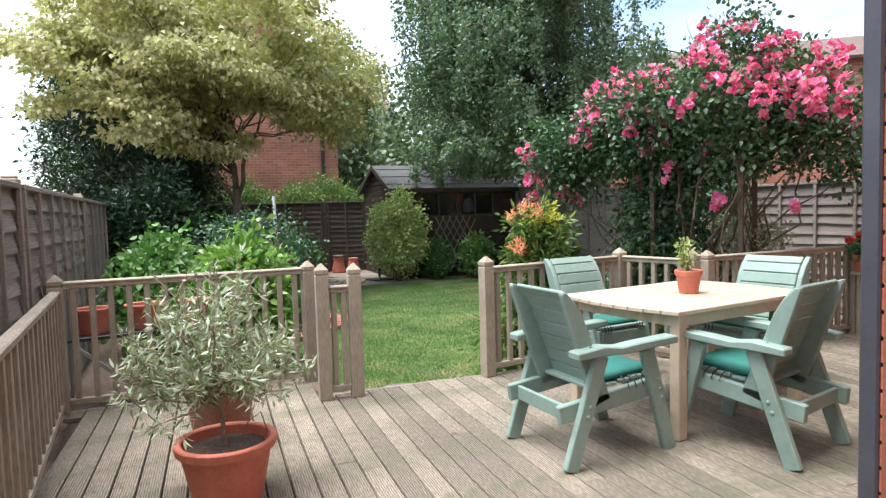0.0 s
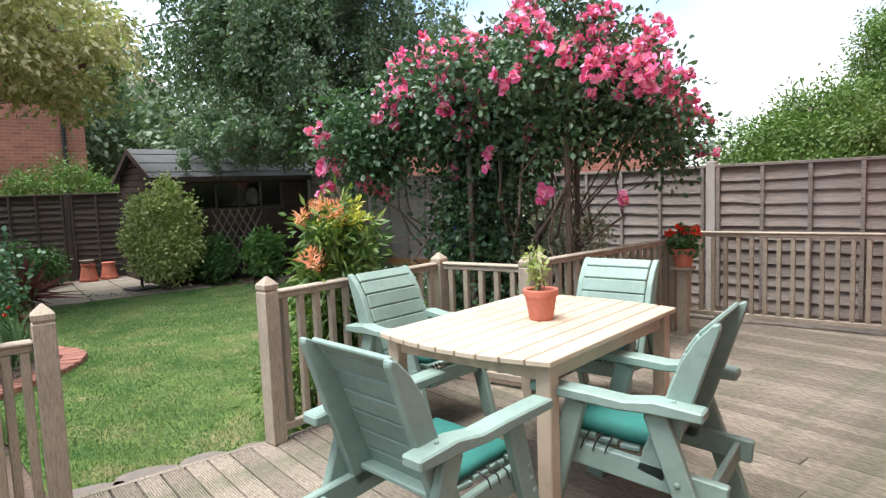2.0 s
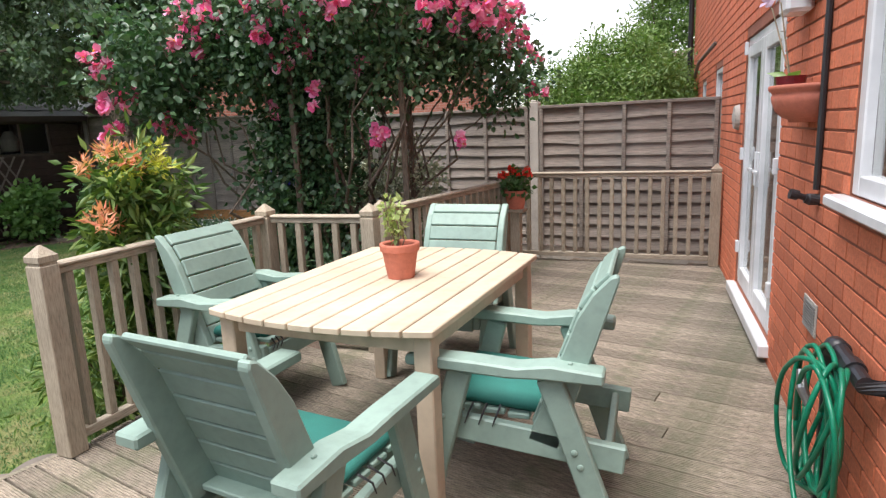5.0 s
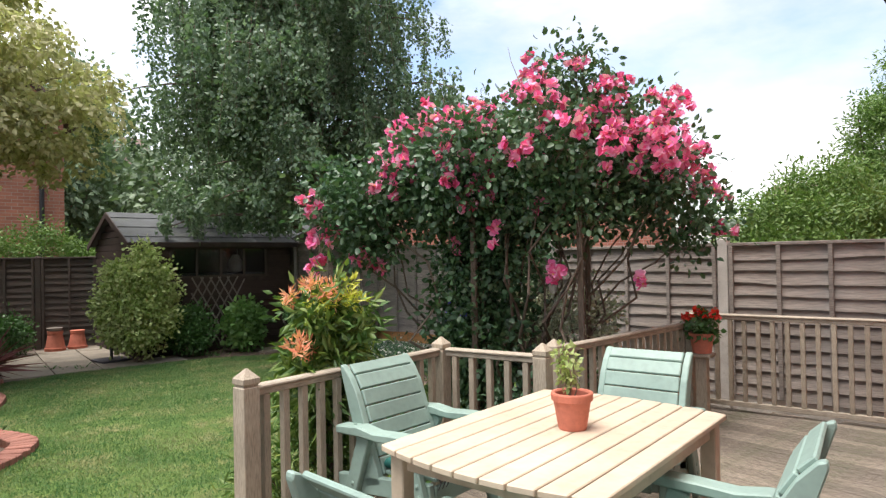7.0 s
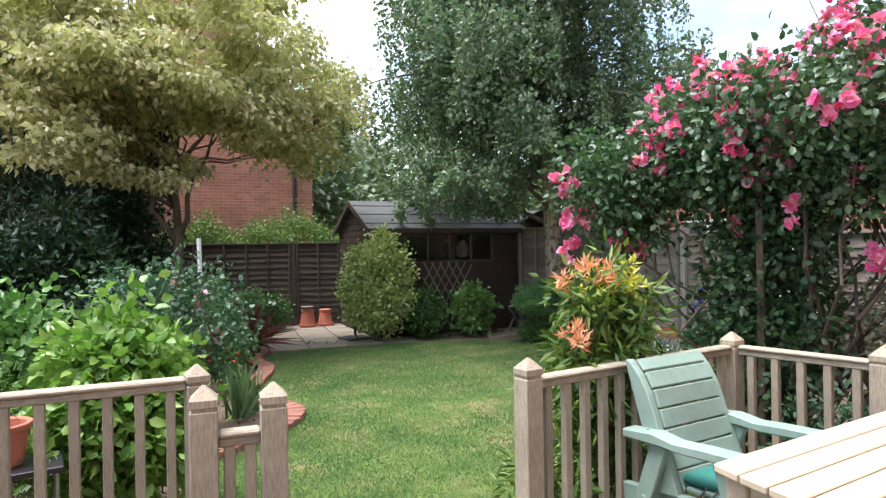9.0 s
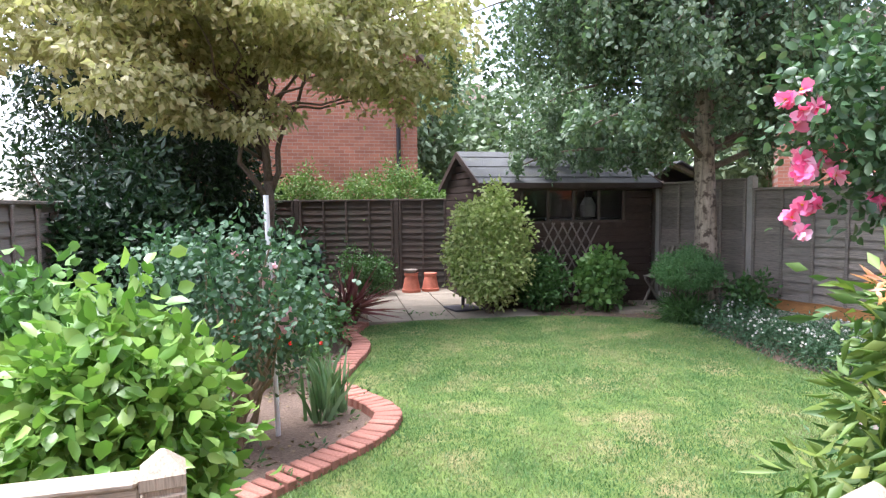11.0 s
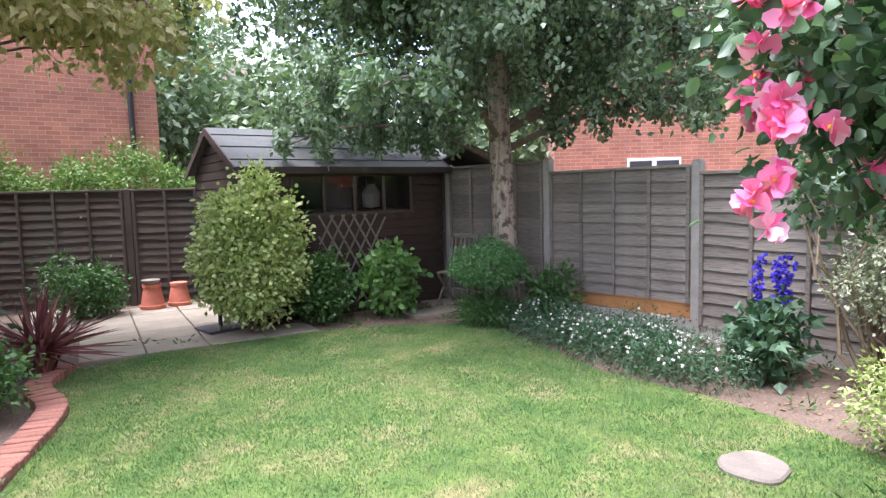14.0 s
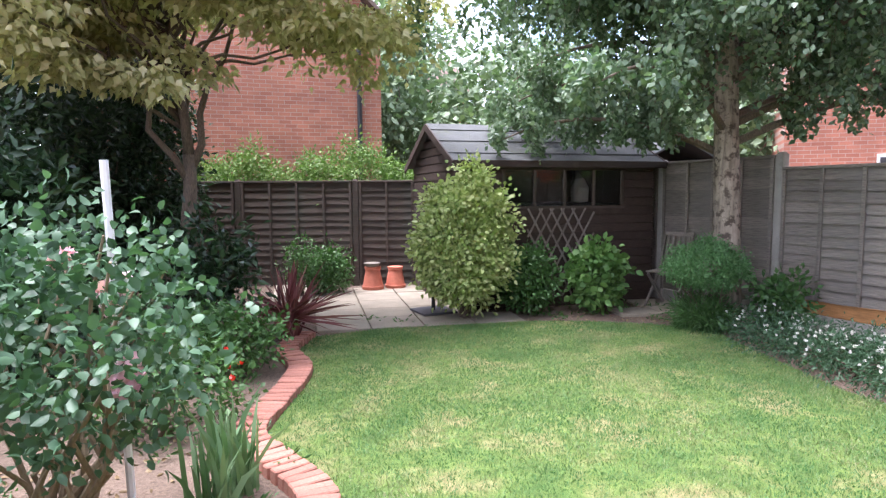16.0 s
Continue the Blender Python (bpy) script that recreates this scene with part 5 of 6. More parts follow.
# shrubs in front of the shed
shrub("euonymus_bush", (6.02, 12.37, GROUND), (0.5, 0.4, 0.76), 0.88, L_EUON, "large rounded yellow-green variegated shrub before the shed", n=340, per=52, spread=0.08, leaf=(0.062, 0.044), shape="oval", seed=61, inner=0.78)
shrub("dark_shrub", (6.85, 12.3, GROUND), (0.32, 0.25, 0.38), 0.42, L_GREEN, "dark green shrub against the shed", n=110, per=26, spread=0.07, leaf=(0.07, 0.045), seed=62)
shrub("hydrangea", (7.7, 12.0, GROUND), (0.29, 0.26, 0.38), 0.44, L_HYDR, "fresh green hydrangea bush before the shed", n=120, per=16, spread=0.06, leaf=(0.10, 0.075), shape="oval", seed=63)
shrub("topiary_ball", (8.08, 10.62, GROUND), (0.37, 0.37, 0.25), 0.69, L_BALL, "clipped round evergreen ball on a grassy foot", n=420, per=30, spread=0.032, leaf=(0.03, 0.02), seed=64, inner=0.88)
shrub("dark_shrub", (8.1, 10.66, GROUND), (0.24, 0.24, 0.11), 0.14, L_GREEN, "loose dark grassy growth under the clipped ball", n=130, per=26, spread=0.06, leaf=(0.12, 0.015), seed=65, stems=2)

# left border
shrub("laurel_bush", (1.58, 6.95, GROUND), (0.32, 0.36, 0.5), 0.64, L_BRIGHT, "bright glossy green laurel-like bush behind the railing", n=320, per=20, spread=0.075, leaf=(0.088, 0.05), shape="oval", seed=71, inner=0.6)
shrub("green_bush", (1.0, 8.3, GROUND), (0.34, 0.46, 0.56), 0.6, L_HYDR, "mid green leafy bush beside the fence", n=200, per=22, spread=0.09, leaf=(0.085, 0.06), shape="oval", seed=72)
shrub("feathery_bush", (0.95, 6.85, GROUND), (0.45, 0.4, 0.42), 0.42, L_HEDGE, "feathery light green herb bush", n=120, per=30, spread=0.07, leaf=(0.06, 0.006), seed=73)
t, rb = shrub("rose_bush", (2.12, 8.55, GROUND), (0.62, 0.6, 0.46), 0.98, L_ROSEBUSH, "shrub rose with blue-green leaves and pale pink blooms", n=200, per=20, spread=0.075, leaf=(0.05, 0.036), shape="oval", seed=74, inner=0.5, stems=22, stem_mat=STEM)
rngb = np.random.default_rng(75)
flower_heads("blossom", np.repeat(np.array([(0.28, 0.1, 1.12), (0.34, -0.3, 0.86), (0.1, 0.2, 1.28), (-0.3, -0.35, 0.75)]), 4, 0) + rngb.normal(size=(16, 3)) * 0.028, 0.11, 6, P_PALE, t, rngb, (0, -0.5, 0.3))
stake = part("stake", tube([(2.43, 8.66, GROUND), (2.39, 8.63, 1.57)], [0.018, 0.018], 8), UPVC)
tagged(stake, "thin white garden stake in the rose bed", "stake")
for sx, sy in ((1.95, 7.85), (2.1, 7.82)):
    st = part("cane", tube([(sx, sy, GROUND), (sx - 0.06, sy, 0.45)], [0.012, 0.012], 8), HOSE)
    tagged(st, "short green plastic plant support", "plant support")


def blades(name, at, n, length, width, spread, material, label, category, seed, rise=1.0):
    rng = np.random.default_rng(seed)
    t = thing(name, at, label, category)
    p = rng.normal(size=(n, 3)) * np.array((0.045, 0.045, 0.0)) + np.array((0, 0, 0.01))
    d = rng.normal(size=(n, 3)) * spread
    d[:, 2] = rise * rng.uniform(0.5, 1.2, n)
    tagged(leaf_mesh("foliage", p, d, length, width, material, t, 0.3, rng, shape="blade"), kind="stuff")
    return t


cord = blades("cordyline", (3.88, 12.2, GROUND), 34, 0.95, 0.045, 0.16, L_BURG, "spiky burgundy cordyline in the border", "cordyline", 81, 1.0)
rc_ = np.random.default_rng(83)
rays = rc_.normal(size=(150, 3))
rays[:, 2] = rc_.uniform(-0.1, 1.1, 150)
leaf_mesh("rosette", rc_.normal(size=(150, 3)) * 0.03 + np.array((0, 0, 0.25)), rays, 0.68, 0.026, L_BURG, cord, 0.12, rc_, shape="blade")
for k, (x, y) in enumerate(((2.92, 8.95), (2.76, 8.8), (2.86, 9.1))):
    blades("iris_clump", (x, y, GROUND), 26, 0.56, 0.032, 0.2, L_IRIS, "clump of upright grey-green iris leaves", "iris", 86 + k)
red = shrub("red_flower_clump", (2.6, 10.05, GROUND), (0.5, 0.4, 0.26), 0.3, L_GREEN, "low green clump with small red flowers", n=110, per=18, spread=0.07, leaf=(0.05, 0.03), seed=89)[0]
flower_heads("blossom", shell(np.random.default_rng(90), 26, (0, 0, 0.36), (0.48, 0.38, 0.25), 0.9, 0.0), 0.04, 5, P_RED, red, np.random.default_rng(91))
shrub("green_bush", (3.15, 11.25, GROUND), (0.38, 0.42, 0.3), 0.3, L_GREEN, "low dark green border plant", n=90, per=22, spread=0.07, leaf=(0.06, 0.04), seed=92)
shrub("rhododendron", (3.05, 12.3, GROUND), (0.45, 0.4, 0.55), 0.75, L_DARK, "leggy dark green shrub under the maple", n=90, per=16, spread=0.09, leaf=(0.11, 0.05), seed=93, inner=0.3)
shrub("yellow_green_shrub", (4.62, 14.9, GROUND), (0.18, 0.18, 0.42), 0.52, L_GREEN, "small fresh green shrub beside the patio", n=40, per=20, spread=0.08, leaf=(0.06, 0.03), seed=94, inner=0.3)
shrub("dark_shrub", (5.05, 15.05, GROUND), (0.3, 0.26, 0.3), 0.32, L_GREEN, "low dark shrub beside the patio", n=110, per=22, spread=0.08, leaf=(0.07, 0.04), seed=95)

# behind the deck rail on the far side of the gate
pier = shrub("pieris", (3.74, 5.27, GROUND), (0.29, 0.21, 0.5), 0.92, L_PIERIS, "pieris bush with yellow and orange-red new shoots", n=130, per=26, spread=0.055, leaf=(0.095, 0.028), seed=101, inner=0.5, low=-0.95)[0]
rngp = np.random.default_rng(102)
# whorls of new leaves on the shoot tips
for nm, mt, c, r, n in (("yellow_shoot", L_YELLOW, (0.06, -0.06, 1.28), (0.2, 0.15, 0.16), 26), ("red_shoot", L_ORANGE, (-0.17, -0.05, 1.33), (0.15, 0.12, 0.15), 13), ("red_shoot", L_ORANGE, (-0.28, -0.14, 1.08), (0.1, 0.1, 0.08), 7)):
    cs = shell(rngp, n, c, r, 0.75, -0.2)
    q, e = clumps(cs, 15, 0.012, rngp, -0.35)
    tagged(leaf_mesh(nm, q, e, 0.056, 0.016, mt, pier, 0.2, rngp), kind="stuff")
shrub("low_plants", (3.55, 5.27, GROUND), (0.45, 0.14, 0.26), 0.28, L_PIERIS, "tangle of low leafy plants under the railing", n=90, per=18, spread=0.07, leaf=(0.09, 0.02), seed=103, stems=3)
for k, (x, y) in enumerate(((4.9, 5.9), (5.5, 5.7), (5.3, 4.75), (6.1, 4.45), (6.7, 4.6))):
    shrub("low_plants", (x, y, GROUND), (0.38, 0.32, 0.3), 0.3, (L_GREEN, L_PIERIS, L_ROSEBUSH)[k % 3], "mixed low border plants beside the deck", n=80, per=20, spread=0.07, leaf=(0.06, 0.025), seed=105 + k, stems=3)
shrub("variegated_bush", (6.25, 4.85, GROUND), (0.42, 0.34, 0.36), 0.95, L_VARIEG, "small-leaved white variegated bush under the rose arch", n=110, per=24, spread=0.055, leaf=(0.042, 0.024), seed=110, inner=0.45)
shrub("variegated_bush", (8.1, 6.62, GROUND), (0.36, 0.4, 0.42), 0.88, L_VARIEG, "small-leaved white variegated bush by the fence", n=180, per=26, spread=0.055, leaf=(0.042, 0.024), seed=111, inner=0.6)
shrub("gold_bush", (6.98, 6.42, GROUND), (0.26, 0.26, 0.28), 0.3, L_EUON, "low golden green bush in the border", n=90, per=24, spread=0.05, leaf=(0.045, 0.02), seed=112)
shrub("border_plant", (6.35, 5.95, GROUND), (0.28, 0.26, 0.2), 0.22, L_BRIGHT, "broad pale green leaves at the lawn edge", n=22, per=7, spread=0.06, leaf=(0.15, 0.05), shape="oval", seed=113, stems=4)
del_ = shrub("delphinium", (8.0, 7.5, GROUND), (0.27, 0.26, 0.27), 0.3, L_ROSEBUSH, "delphinium with deep blue flower spikes", n=70, per=11, spread=0.06, leaf=(0.10, 0.085), shape="lobed", seed=114)[0]
rngd = np.random.default_rng(115)
for (dx, dy, z0, z1) in ((-0.12, 0.05, 0.62, 1.0), (0.1, -0.08, 0.6, 0.98), (0.14, 0.0, 0.64, 0.92)):
    part("flower_stem", tube([(0, 0, 0.2), (dx, dy, z0), (dx, dy, z1)], [0.008, 0.007, 0.004], 6), STEM, del_)
    cz = np.linspace(z0, z1, 26)
    flower_heads("flower_spike", np.stack([dx + rngd.normal(size=26) * 0.022, dy + rngd.normal(size=26) * 0.022, cz], 1), 0.05, 5, P_BLUE, del_, rngd)
for k, (x, y) in enumerate(((8.12, 9.85), (7.92, 9.3), (7.72, 8.75), (7.64, 8.25), (7.6, 7.85), (8.2, 8.8))):
    dz = shrub("daisy_clump", (x, y, GROUND), (0.40, 0.38, 0.15), 0.14, L_ROSEBUSH, "low mound of small white daisy flowers", n=110, per=16, spread=0.07, leaf=(0.05, 0.014), seed=120 + k, stems=3, group="daisy border")[0]
    rk = np.random.default_rng(130 + k)
    flower_heads("blossom", shell(rk, 34, (0, 0, 0.17), (0.40, 0.38, 0.17), 0.92, 0.1), 0.027, 6, P_WHITE, dz, rk)
shrub("green_bush", (8.55, 10.05, GROUND), (0.24, 0.24, 0.3), 0.35, L_GREEN, "young green shrub in front of the fence", n=60, per=14, spread=0.07, leaf=(0.08, 0.05), seed=140, inner=0.3)
wr = shrub("wall_shrub", (8.2, 6.85, GROUND), (0.7, 0.6, 0.46), 1.65, L_ROSE, "leggy shrub with bare pale stems leaning on the fence", n=125, per=22, spread=0.1, leaf=(0.07, 0.05), seed=141, inner=0.3, stems=14, stem_mat=STEM, lean=(0.1, 0))[0]

# hedges and trees beyond the fences
for k, (x, y, rx, ry, h) in enumerate(((11.6, 3.7, 1.0, 1.4, 2.5), (14.4, 2.75, 0.9, 0.95, 4.4), (13.2, 3.5, 0.8, 0.8, 2.6))):
    shrub("conifer_hedge", (x, y, GROUND), (rx, ry, h * 0.52), h * 0.5, L_HEDGE, "shaggy green conifer hedge beyond the fence", "hedge", 900, 50, 0.1, (0.085, 0.035), 150 + k, 0.8, -0.95, 5, "boundary hedge")
for k, (x, y, h) in enumerate(((4.2, 17.5, 2.1), (6.0, 16.85, 2.25), (7.7, 16.3, 2.15))):
    shrub("rambling_hedge", (x, y, GROUND), (1.1, 0.6, h * 0.42), h * 0.6, L_HEDGE, "rambling light green hedge above the back fence", "hedge", 330, 40, 0.1, (0.08, 0.04), 160 + k, 0.75, group="back hedge")
for k, (x, y, r, h) in enumerate(((8.6, 24, 2.6, 6.5), (12.5, 21, 2.6, 5.5), (16, 17, 2.4, 4.5), (10.5, 27, 3.0, 8.0))):
    shrub("far_tree", (x, y, GROUND), (r, r, h * 0.42), h * 0.6, L_FAR, "broadleaf tree beyond the back gardens", "tree", 240, 34, 0.32, (0.24, 0.16), 170 + k, 0.6, group="far trees")

# ---- houses beyond ----


def uv_box(lo, hi):
    """A box with UVs in metres, for brick courses."""
    bm = box(lo, hi)
    uv = bm.loops.layers.uv.new("uv")
    for f in bm.faces:
        for l in f.loops:
            c = l.vert.co
            l[uv].uv = (c.y, c.z) if abs(f.normal.x) > 0.5 else (c.x, c.z)
    return bm


def far_house(name, at, rz, w, dp, h, rise, label, windows=(), gable_front=True, pipe=None):
    t = thing(name, at, label, "house", rz=rz)
    bm = uv_box((0, 0, 0), (w, dp, h))
    bm.normal_update()
    part("wall", bm, FARBRICK, t)
    if gable_front:
        for y0, order in ((0, (0, 1, 2)), (dp, (0, 2, 1))):
            bm = bmesh.new()
            vs = [bm.verts.new(c) for c in ((0, y0, h), (w, y0, h), (w / 2, y0, h + rise))]
            bm.faces.new([vs[i] for i in order])
            uv = bm.loops.layers.uv.new("uv")
            for f in bm.faces:
                for l in f.loops:
                    l[uv].uv = (l.vert.co.x, l.vert.co.z)
            part("gable", bm, FARBRICK, t)
        for s in (0, 1):
            part("roof", beam((-0.3 if s == 0 else w + 0.3, dp / 2, h - 0.2), (w / 2, dp / 2, h + rise + 0.05), dp + 0.5, 0.08), TILE, t)
    else:
        for s in (0, 1):
            part("roof", beam((w / 2, -0.3 if s == 0 else dp + 0.3, h - 0.1), (w / 2, dp / 2, h + rise), w + 0.5, 0.08), TILE, t)
    for (x0, x1, z0, z1) in windows:
        wn_ = part("window", box((x0, -0.03, z0), (x1, 0.02, z1), None, 0.01), UPVC, t, "white framed window")
        n = max(1, round((x1 - x0) / 0.6))
        for k in range(n):
            a = x0 + (x1 - x0) * k / n
            # opaque dark pane, the unlit room behind it painted in
            part("pane", box((a + 0.05, -0.045, z0 + 0.06), (a + (x1 - x0) / n - 0.05, -0.032, z1 - 0.06)), DARKROOM, wn_)
    if pipe:
        part("downpipe", tube([(pipe, -0.06, 0), (pipe, -0.06, h)], [0.05, 0.05], 8), BLACK, t)
    return t


far_house("neighbour_house", (1.15, 18.7, GROUND), -8, 5.95, 7, 4.9, 3.0, "red brick gable end of the house behind", pipe=5.5)
far_house("neighbour_house", (8.6, 29, GROUND), -10, 6, 6, 5.2, 2.0, "distant red brick house with a tiled roof", ((0.6, 1.8, 2.8, 4.0), (3.2, 4.6, 2.8, 4.0)), False)
far_house("neighbour_house", (13.6, 13.72, GROUND), -48, 7, 7, 5.1, 1.2, "red brick house beyond the side fence", ((1.5, 2.6, 1.55, 2.15), (4.2, 5.4, 3.2, 4.3)), False)
far_house("neighbour_house", (17.0, 14.2, GROUND), -62, 6.5, 7, 4.0, 1.8, "brick house with a tiled roof beyond the fence", ((0.6, 2.0, 1.0, 2.2),))
far_house("neighbour_house", (36.0, 8.5, GROUND), -80, 7, 7, 3.4, 1.7, "distant house with a slate roof", ((0.8, 2.2, 2.6, 3.8),), False)

# ---- patio, edging, stones ----
patio = thing("patio", (0, 0, 0), "pale square paving slabs with dark joints", "paving", kind="structure")
rng = random.Random(8)
pu, pv = Vector((0.97, -0.24, 0)), Vector((0.24, 0.97, 0))
for i, j in ((i, j) for i in range(-2, 5) for j in range(0, 6)):
    c = Vector((5.17, 12.53, 0)) + pu * (i * 0.61) + pv * (j * 0.61)
    if c.x < 4.2 or c.y > 16.1 - 0.42 * (c.x - 4.0) or c.x > 6.4:
        continue
    ob = part("slab", box((-0.297, -0.297, -0.035), (0.297, 0.297, 0.012 + rng.uniform(-0.004, 0.004)), None, 0.006), SLAB, patio)
    ob.matrix_basis = pose(c.x, c.y, GROUND, 0, 0, -13.9 + rng.uniform(-0.6, 0.6))
for c in ((8.62, 11.62), (8.1, 11.72), (8.75, 12.1)):
    ob = part("slab", box((-0.26, -0.22, -0.03), (0.26, 0.22, 0.015), None, 0.006), SLAB, patio)
    ob.matrix_basis = pose(c[0], c[1], GROUND, 0, 0, -18)
edging = thing("brick_edging", (0, 0, 0), "curved red brick lawn edging", "edging", kind="structure")
EDGE = [Vector((x, y, 0)) for x, y in LAWN_EDGE[2:14]]
curve = []
for a, b, c, d in zip([EDGE[0]] + EDGE[:-2], EDGE[:-1], EDGE[1:], EDGE[2:] + [EDGE[-1]]):
    for k in range(30):
        t = k / 30
        curve.append(0.5 * ((2 * b) + (c - a) * t + (2 * a - 5 * b + 4 * c - d) * t * t + (3 * b - a - 3 * c + d) * t ** 3))
brick_me = mesh_from(box((-0.105, -0.033, -0.03), (0.105, 0.033, 0.055), None, 0.007), "brick", EDGEBRICK)
run = 0.0
for p, q in zip(curve, curve[1:]):
    run += (q - p).length
    if run > 0.0725:
        run = 0.0
        ang = math.degrees(math.atan2(q.y - p.y, q.x - p.x))
        nrm = Vector((-(q - p).y, (q - p).x, 0)).normalized()
        c = p + nrm * 0.1
        shared("brick", brick_me, edging, pose(c.x, c.y, GROUND + rng.uniform(-0.006, 0.006), rng.uniform(-2, 2), rng.uniform(-2, 2), ang + 90 + rng.uniform(-3, 3)))


def flat_stone(name, x, y, r, label, seed, squash=0.75, rz=0):
    pr = random.Random(seed)
    n = 18
    out = [((r * (1 + 0.1 * math.sin(3 * a + seed) + pr.uniform(-0.04, 0.04))) * math.cos(a), squash * r * (1 + 0.1 * math.cos(2 * a + seed) + pr.uniform(-0.04, 0.04)) * math.sin(a)) for a in (2 * math.pi * k / n for k in range(n))]
    ob = part(name, prism(out, -0.03, 0.022, 0.012), PATHSTONE)
    ob.matrix_basis = pose(x, y, GROUND + 0.004, 0, 0, rz)
    return tagged(ob, label, "stone", "stepping stones")


flat_stone("stepping_stone", 6.22, 6.97, 0.2, "flat pale round stepping stone sunk in the lawn", 3, 0.85, 30)
for k, (x, y, r) in enumerate(((2.1, 5.42, 0.19), (2.4, 5.38, 0.18), (2.7, 5.3, 0.16), (2.95, 5.22, 0.12))):
    flat_stone("edging_stone", x, y, r, "flat sandstone piece laid against the deck", 20 + k, 0.6, -12)

# terracotta pots at the back
for x, y, s in ((5.79, 15.02, 1.0), (6.16, 15.0, 0.95)):
    pz = thing("upturned_pot", (x, y, GROUND + 0.013), "stack of upturned terracotta pots by the shed", "plant pot", "pots by the shed")
    part("pot", lathe([(0.02, 0.0), (0.17 * s, 0.0), (0.175 * s, 0.05), (0.16 * s, 0.055), (0.115 * s, 0.30 * s), (0.02, 0.301 * s)], 28), TERRA, pz)
    part("pot", lathe([(0.02, 0.302 * s), (0.125 * s, 0.302 * s), (0.13 * s, 0.35 * s), (0.11 * s, 0.355 * s), (0.02, 0.36 * s)], 28), TERRA, pz)
saucer = part("clay_saucer", lathe([(0.02, 0.0), (0.1, 0.0), (0.13, 0.05), (0.12, 0.055), (0.02, 0.03)], 24), PATHSTONE)
saucer.matrix_basis = pose(5.77, 15.0, GROUND + 0.013 + 0.361, 0, 0, 0)
tagged(saucer, "pale clay dish on top of the stacked pots", "dish")
# parasol base
base = thing("parasol_base", (5.82, 12.85, GROUND + 0.004), "black parasol stand on a square plate", "parasol base")
part("plate", box((-0.23, -0.23, 0.012), (0.23, 0.23, 0.04), None, 0.006), GREYPIPE, base)
part("tube", tube([(0, 0, 0.04), (0, 0, 0.4)], [0.025, 0.025], 12), BLACK, base)

# folding chair by the shed
fc = thing("folding_chair", (8.72, 11.8, GROUND + 0.016), "old slatted wooden folding chair beside the shed", "chair", rz=108)
for s in (-1, 1):
    x = s * 0.19
    part("leg", beam((x, 0.22, 0), (x, -0.2, 0.46), 0.025, 0.04), LAP, fc)
    part("leg", beam((x * 0.88, -0.24, 0), (x * 0.88, 0.2, 0.43), 0.025, 0.04), LAP, fc)
    part("back_post", beam((x, -0.16, 0.43), (x, -0.33, 0.92), 0.025, 0.04), LAP, fc)
for k in range(6):
    part("seat_slat", box((-0.2, -0.18 + k * 0.065, 0.445), (0.2, -0.125 + k * 0.065, 0.462), None, 0.003), LAP, fc)
for k in range(5):
    xx = -0.14 + k * 0.07
    part("back_slat", beam((xx, -0.19, 0.52), (xx, -0.325, 0.9), 0.04, 0.012, 0.002), LAP, fc)
part("top_rail", box((-0.2, -0.35, 0.89), (0.2, -0.32, 0.95), None, 0.004), LAP, fc)

# ---- on the house wall ----
pl = thing("wall_planter", (4.36, WALL_Y, 1.35), "half-round terracotta wall planter with an orchid", "planter")
bm = bmesh.new()
prof = [(0.01, 0.0), (0.09, 0.0), (0.096, 0.014), (0.12, 0.022), (0.148, 0.05), (0.162, 0.085), (0.167, 0.112), (0.162, 0.118), (0.165, 0.128), (0.176, 0.136), (0.18, 0.148), (0.176, 0.156), (0.162, 0.156), (0.155, 0.12), (0.01, 0.11)]
seg = 40
rings = [[bm.verts.new((r * 1.1 * math.cos(math.pi * i / seg), 0.003 + r * 0.97 * math.sin(math.pi * i / seg), z)) for i in range(seg + 1)] for r, z in prof]
for a, b in zip(rings, rings[1:]):
    for i in range(seg):
        bm.faces.new((a[i], a[i + 1], b[i + 1], b[i]))
bmesh.ops.recalc_face_normals(bm, faces=bm.faces)
part("bowl", bm, TERRA, pl, smooth=True)
orc = thing("orchid", (4.4, WALL_Y + 0.085, 1.461), "pale lilac orchid in a dark red pot", "orchid")
part("inner_pot", lathe([(0.02, 0), (0.05, 0), (0.062, 0.085), (0.054, 0.085), (0.02, 0.07)], 20), surface("dark_red_pot", (0.16, 0.012, 0.02), 0.4), orc)
ro = np.random.default_rng(201)
leaf_mesh("leaves", np.array([(0, 0, 0.07)] * 4), np.array([(-0.9, 0.3, 0.25), (-0.8, 0.5, 0.3), (0.3, 0.6, 0.3), (-0.6, -0.2, 0.4)]), 0.1, 0.05, L_BRIGHT, orc, 0.3, ro)
for tx, ty in ((0.12, 0.04), (0.3, 0.05)):
    part("flower_stem", tube([(0.01, 0, 0.07), (tx * 0.35, ty * 0.5, 0.22), (tx * 0.8, ty, 0.4), (tx + 0.05, ty + 0.02, 0.47)], [0.0035] * 4, 6), STEM, orc)
for q in ((0.15, 0.05, 0.45), (0.2, 0.06, 0.5), (0.27, 0.06, 0.44), (0.33, 0.06, 0.49), (0.24, 0.07, 0.55), (0.37, 0.06, 0.54), (0.12, 0.05, 0.53)):
    flower_heads("bloom", np.array([q]), 0.07, 5, P_LILAC, orc, ro, (-0.9, 0.3, 0.0), 1)
